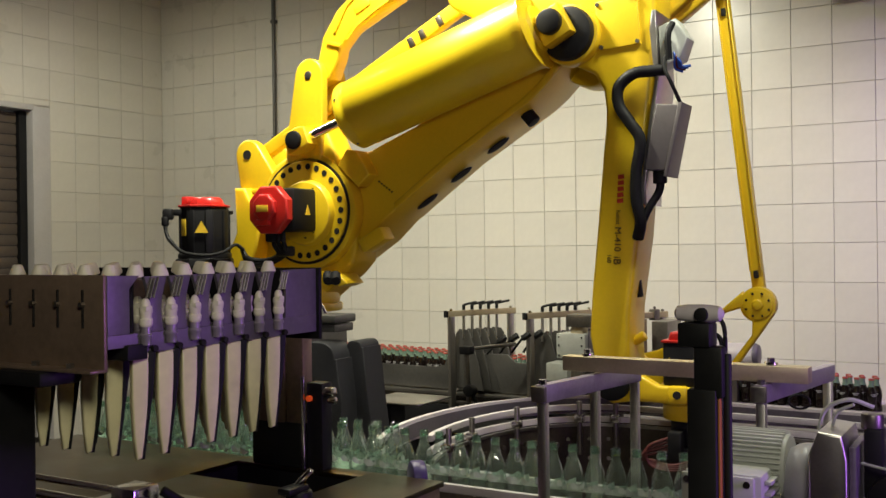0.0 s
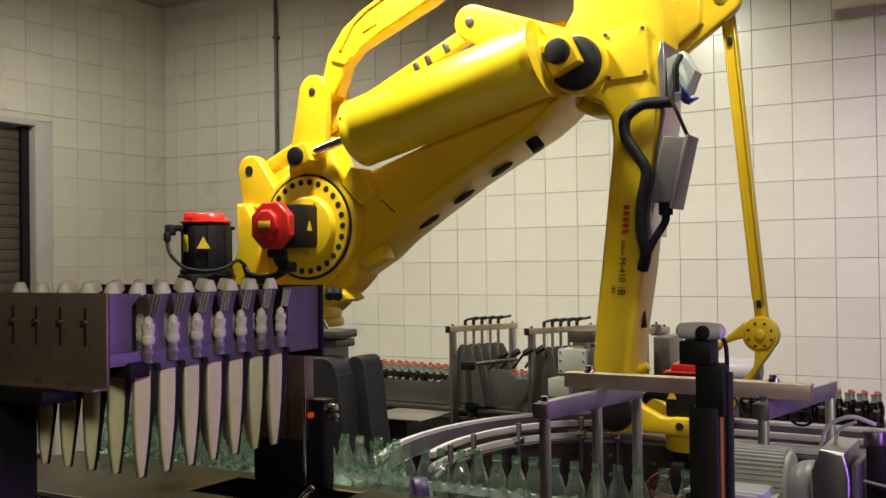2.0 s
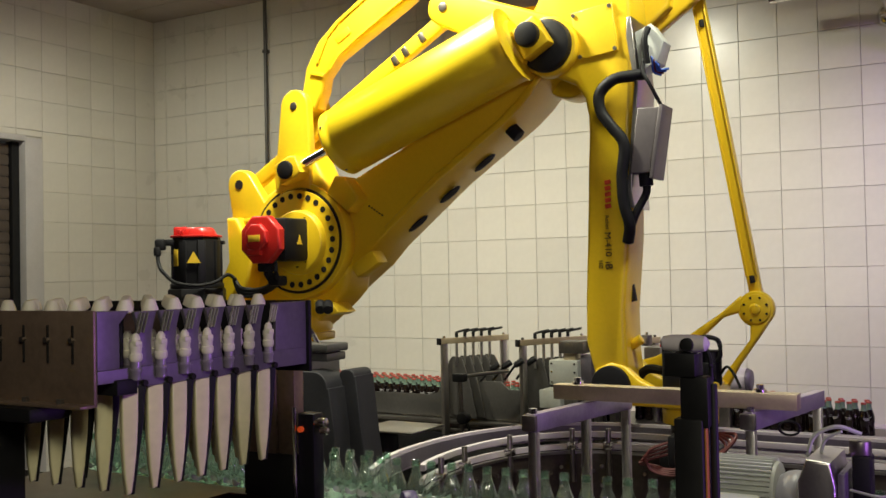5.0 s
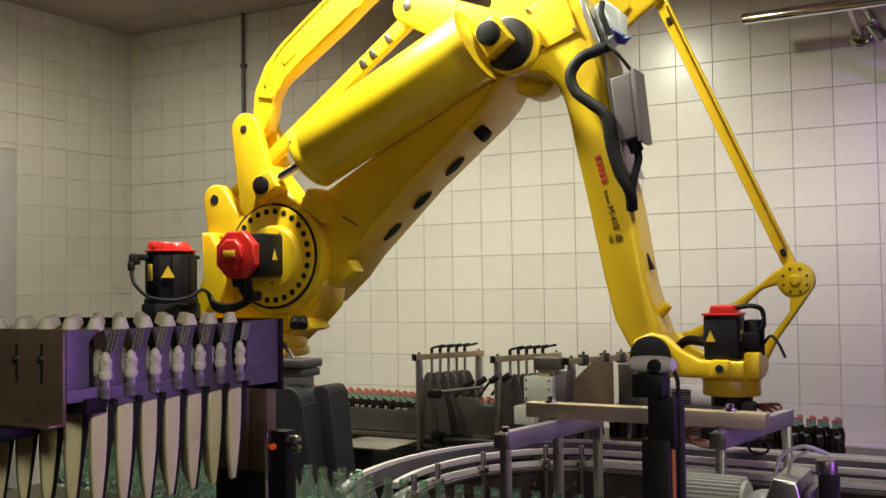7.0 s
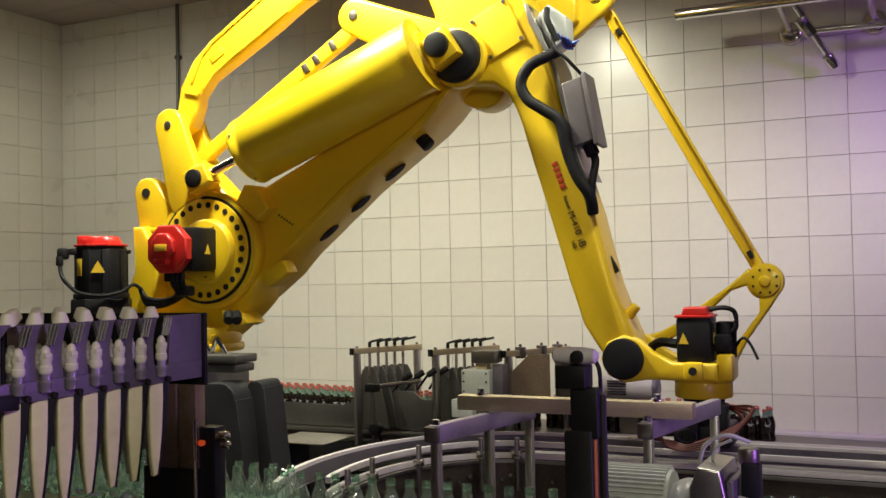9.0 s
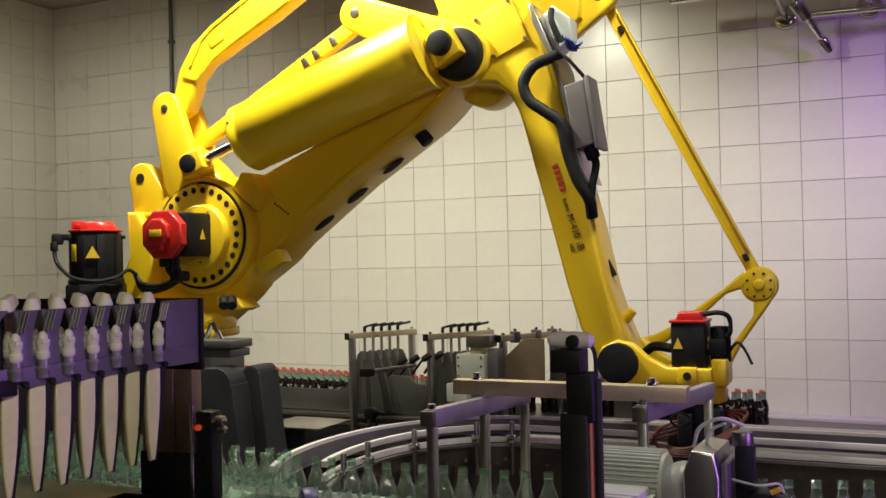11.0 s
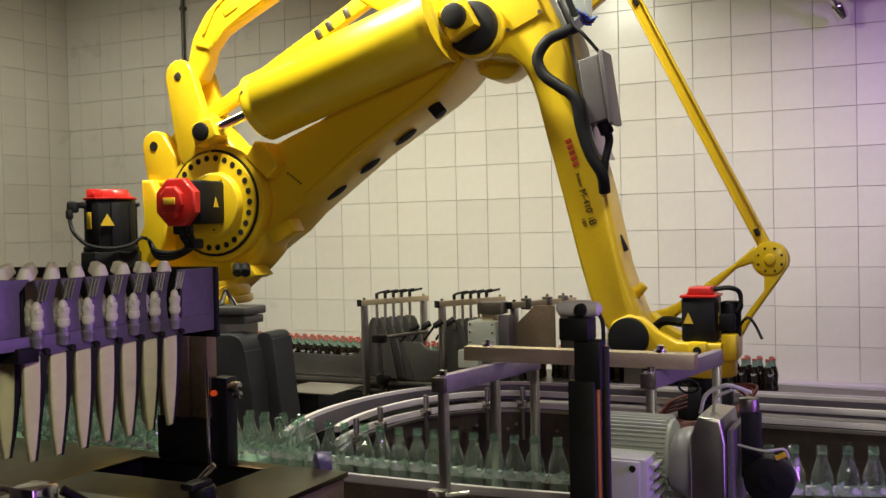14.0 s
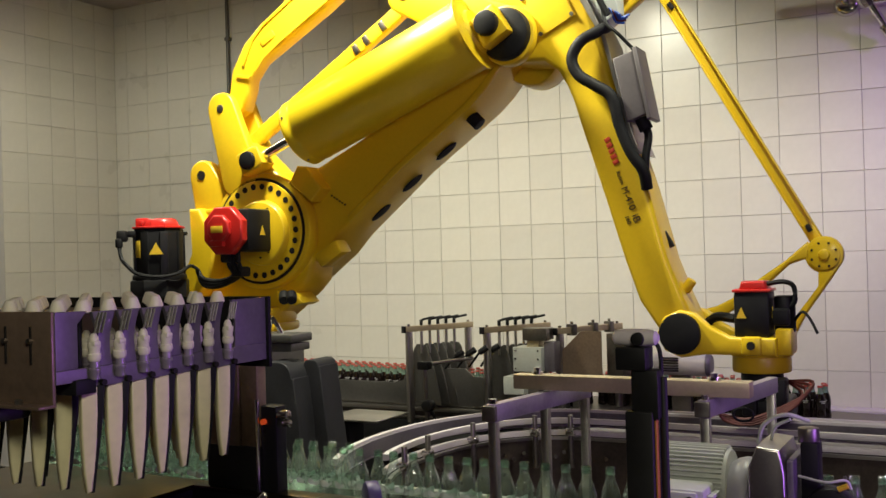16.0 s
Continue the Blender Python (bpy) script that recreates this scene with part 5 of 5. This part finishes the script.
part("edge_rail", one(box, -1.9, 2.4, -0.86, -0.83, 0.61, 0.63, 0.004), DARKSTEEL, back)
part("wall_ledge", one(box, -1.9, 6.0, -0.13, -0.004, 0.655, 0.69, 0.004), WHITEPL, back)
part("guide_rail", one(box, 2.4, 6.0, -0.58, -0.55, 0.655, 0.70, 0.006), WHITEPL, back)
part("guide_rail", one(box, 2.4, 6.0, -0.92, -0.88, 0.60, 0.65, 0.006), WHITEPL, back)
part("side_panel", one(box, -1.9, 6.0, -0.86, -0.84, 0.05, 0.60, 0.004), BLACK, back)
for x in np.arange(-1.5, 5.6, 0.7):
    part("bracket", one(box, x, x + 0.03, -0.60, -0.575, 0.60, 0.68, 0.003), DARKSTEEL, back)


def gate(x, y, levers=5):
    g = thing("lane_gate", "steel lane divider gate with black clamping levers", "gate", pose(x, y, 0, 0, 0, -26.5), "divider gates")
    L = 0.49
    for yy in (0.0, L):
        part("post", one(box, -0.02, 0.02, yy - 0.02, yy + 0.02, 0.60, 1.20, 0.005), STEEL, g)
    beam = part("beam", one(box, -0.017, 0.017, -0.035, L + 0.035, 1.20, 1.238, 0.003), BARSTEEL, g)
    for yy in (0.0, L):
        part("cap_screw", one(cyl, (0, yy, 1.238), (0, yy, 1.252), 0.011, n=8), CHROME, beam)
    part("beam_end", one(box, -0.02, 0.02, -0.048, -0.034, 1.195, 1.24, 0.003), BLACK, beam)
    for k in range(levers):
        yy = 0.10 + 0.068 * k
        part("rod", one(cyl, (0, yy, 1.05), (0, yy, 1.25), 0.010, n=10), STEEL, g)
        bm = bmesh.new()
        cyl(bm, (0, yy, 1.24), (0, yy, 1.275), 0.011, n=10, bev=0.002)
        tube(bm, [(0, yy, 1.272), (0.03, yy + 0.015, 1.282), (0.085, yy + 0.045, 1.295)], 0.008, 7, 4)
        part("clamp_lever", bm, BLACK, g)
        bm = bmesh.new()
        prism(bm, [(-0.15, 0.72), (0.22, 0.72), (0.17, 0.88), (0.08, 1.08), (0.05, 1.11), (-0.05, 1.11), (-0.09, 1.08), (-0.15, 0.95)], yy - 0.003, yy + 0.003, 0.001)
        part("divider_plate", bm, GREYMETAL, g)
    return g


for x in (1.25, 1.83):
    gate(x, -0.94)
bare = gate(2.33, -0.94, 0)
bare["label"] = "plain steel gate beam on two posts without levers"
for yy in (0.10, 0.28, 0.42):
    part("clamp_block", one(box, -0.028, 0.028, yy - 0.022, yy + 0.022, 1.185, 1.255, 0.005), DARKSTEEL, bare)
    part("block_screw", one(cyl, (0, yy, 1.255), (0, yy, 1.272), 0.010, n=8), CHROME, bare)
clampbar = thing("angled_clamp", "row of black ribbed clamps on an angled stand", "clamp")
part("stand", one(cyl, (1.60, -1.30, 0.0), (1.57, -1.30, 1.04), 0.014, n=10), DARKSTEEL, clampbar)
part("brace", one(cyl, (1.78, -1.28, 0.3), (1.56, -1.28, 0.85), 0.010, n=8), BLACK, clampbar)
part("knob", one(cyl, (1.60, -1.35, 0.78), (1.60, -1.28, 0.78), 0.038, n=14, bev=0.012), BLACK, clampbar)
part("cross_arm", one(cyl, (1.57, -1.3, 1.03), (1.78, -1.05, 1.05), 0.012, n=10), STEEL, clampbar)
part("arm_block", one(box, 1.53, 1.61, -1.33, -1.27, 1.0, 1.05, 0.008), BLACK, clampbar)
for k in range(4):
    x, y = 1.68 + 0.055 * k, -1.1 + 0.06 * k
    bm = bmesh.new()
    cyl(bm, (x, y, 1.06 + 0.008 * k), (x + 0.05, y + 0.02, 1.095 + 0.008 * k), 0.020, n=8, bev=0.004)
    cyl(bm, (x, y, 1.06 + 0.008 * k), (x - 0.07, y - 0.01, 0.985), 0.008, n=8)
    part("ribbed_clamp", bm, BLACK, clampbar)

servo = thing("actuator_box", "pale grey cast actuator box above the conveyor", "actuator")
sb = part("case", one(box, 2.08, 2.27, -1.10, -0.94, 0.98, 1.13, 0.008), PALEGREY, servo)
for x in (2.10, 2.25):
    for z in (1.0, 1.06, 1.11):
        part("case_screw", one(cyl, (x, -1.10, z), (x, -1.107, z), 0.006, n=8), CHROME, sb)
part("flank", one(box, 2.272, 2.34, -1.06, -0.96, 0.98, 1.16, 0.004), RACKST, servo)
part("top_block", one(box, 2.14, 2.30, -1.08, -0.96, 1.17, 1.245, 0.006), DARKSTEEL, servo)
part("coupling", one(box, 2.16, 2.24, -1.06, -0.98, 1.128, 1.172, 0.004), BARSTEEL, servo)
part("lower_case", one(box, 2.02, 2.16, -1.12, -0.96, 0.84, 0.95, 0.006), PALEGREY, servo)
part("stand", one(box, 2.12, 2.22, -1.06, -0.98, 0.0, 0.99, 0.004), DARKSTEEL, servo)
guard = thing("guard_plate", "dull steel guard plate beside the conveyor", "guard")
part("plate", one(prism, [(2.30, 0.945), (2.60, 0.945), (2.60, 1.22), (2.47, 1.22), (2.30, 1.06)], -0.95, -0.94, 0.002), BROWNST, guard)
part("back_plate", one(box, 2.60, 2.70, -0.86, -0.60, 0.93, 1.20, 0.003), DARKSTEEL, guard)
part("support", one(box, 2.40, 2.44, -0.94, -0.86, 0.60, 0.95, 0.003), DARKSTEEL, guard)

gm = thing("gear_motor", "small white gear motor with cooling slots above the conveyor", "motor")
bm = bmesh.new()
cyl(bm, (2.80, -0.50, 0.985), (3.12, -0.50, 0.985), 0.072, n=28, bev=0.008)
gb = part("motor_body", bm, WHITEPL, gm)
for i in range(6):
    part("cooling_slot", one(box, 2.84, 2.96, -0.576, -0.568, 0.945 + i * 0.016, 0.953 + i * 0.016, 0), HOLE, gb)
part("end_bell", one(cyl, (3.12, -0.50, 0.985), (3.15, -0.50, 0.985), 0.076, 0.06, n=28, bev=0.006), RACKST, gm)
part("support", one(box, 2.9, 3.02, -0.53, -0.47, 0.62, 0.92, 0.004), DARKSTEEL, gm)

shelf = thing("steel_shelf", "bright sheet steel shelf on a dark machine", "shelf")
part("top", one(box, 1.30, 1.68, -2.04, -1.68, 0.79, 0.80, 0.003), STEEL, shelf)
bm = bmesh.new()
box(bm, 1.25, 2.30, -1.70, -1.2, 0.0, 0.60, 0.01)
box(bm, 1.38, 1.44, -1.95, -1.8, 0.0, 0.79, 0.006)
part("machine", bm, BLACK, shelf)
part("red_part", one(box, 1.60, 1.68, -1.98, -1.92, 0.63, 0.67, 0.01), RED, shelf)

# ---- tiles ----
TS, Z0 = 0.25, 1.41


def tile_mesh():
    bm = bmesh.new()
    h, g, d = 0.1241, 0.0018, 0.0030
    lo = [bm.verts.new((x * h, 0, z * h)) for x, z in ((-1, -1), (1, -1), (1, 1), (-1, 1))]
    hi = [bm.verts.new((x * (h - g), -d, z * (h - g))) for x, z in ((-1, -1), (1, -1), (1, 1), (-1, 1))]
    bm.faces.new(hi)
    for i in range(4):
        bm.faces.new((lo[i], lo[(i + 1) % 4], hi[(i + 1) % 4], hi[i]))
    bmesh.ops.recalc_face_normals(bm, faces=bm.faces)
    me = bpy.data.meshes.new("tile")
    bm.to_mesh(me)
    bm.free()
    me.materials.append(TILE)
    return me


tile = tile_mesh()
random.seed(11)


def wall_tiles(parent, place, cols, rows, near, clip):
    rest = bmesh.new()
    for c in cols:
        for r in rows:
            lo, hi = clip(c)
            m = place(c, r, lo, hi) @ pose(0, 0, 0, random.uniform(-0.25, 0.25), 0, random.uniform(-0.25, 0.25))
            if (hi - lo) > 0.99 and near(c, r):
                piece("tile", tile, parent, m)
            else:
                tmp = bmesh.new()
                tmp.from_mesh(tile)
                bmesh.ops.scale(tmp, vec=(hi - lo, 1, 1), verts=tmp.verts)
                add(rest, tmp, m)
    ob = part("far_tiles", rest, TILE, parent)
    ob["kind"] = "stuff"


CORNER = EDGE / TS
TOPROW = 10
wall_tiles(wall_back, lambda c, r, lo, hi: pose((c + (lo + hi) / 2) * TS, 0.0030, Z0 + (r + 0.5) * TS), range(-10, 29), range(-6, TOPROW), lambda c, r: 0 <= c < 24 and -3 <= r < 9, lambda c: (max(0, CORNER - c), 1))
bm = bmesh.new()
for c in range(-10, 29):
    lo = max(0, CORNER - c)
    box(bm, (c + lo) * TS + 0.002, (c + 1) * TS - 0.002, 0.0, 0.0030, Z0 + TOPROW * TS + 0.002, TOP - 0.002, 0.0)
ob = part("top_tiles", bm, TILE, wall_back)
ob["kind"] = "stuff"


def left_place(c, r, lo, hi):
    return Matrix.Translation((EDGE - 0.0030, -(0.93 + c - 0.5 - (1 - (hi + lo)) * 0.0) * TS + 0.0, Z0 + (r + 0.5) * TS)) @ Matrix.Rotation(radians(90), 4, "Z")


rest = bmesh.new()
for c in range(0, 18):
    y0, y1 = -(0.93 + c) * TS, -(0.93 + c - 1) * TS
    y1 = min(y1, 0.0)
    for r in range(-6, TOPROW + 1):
        z0, z1 = Z0 + r * TS, min(Z0 + (r + 1) * TS, TOP)
        if y0 < -1.24 and y1 > -4.4 and z0 < 2.86:
            if z1 <= 2.86:
                if y1 <= -1.235:
                    continue
                y0c, z0c = -1.235, z0
            else:
                y0c, z0c = y0, max(z0, 2.86)
        else:
            y0c, z0c = y0, z0
        if c < 6 and z1 - z0c > 0.24 and y1 - y0c > 0.24:
            piece("tile", tile, wall_left, Matrix.Translation((EDGE - 0.0030, (y0 + y1) / 2, (z0 + z1) / 2)) @ Matrix.Rotation(radians(90), 4, "Z") @ pose(0, 0, 0, random.uniform(-0.25, 0.25), 0, random.uniform(-0.25, 0.25)))
        elif z1 - z0c > 0.01 and y1 - y0c > 0.01:
            box(rest, EDGE - 0.0030, EDGE, y0c + 0.002, y1 - 0.002, z0c + 0.002, z1 - 0.002, 0)
ob = part("far_tiles", rest, TILE, wall_left)
ob["kind"] = "stuff"

motions()
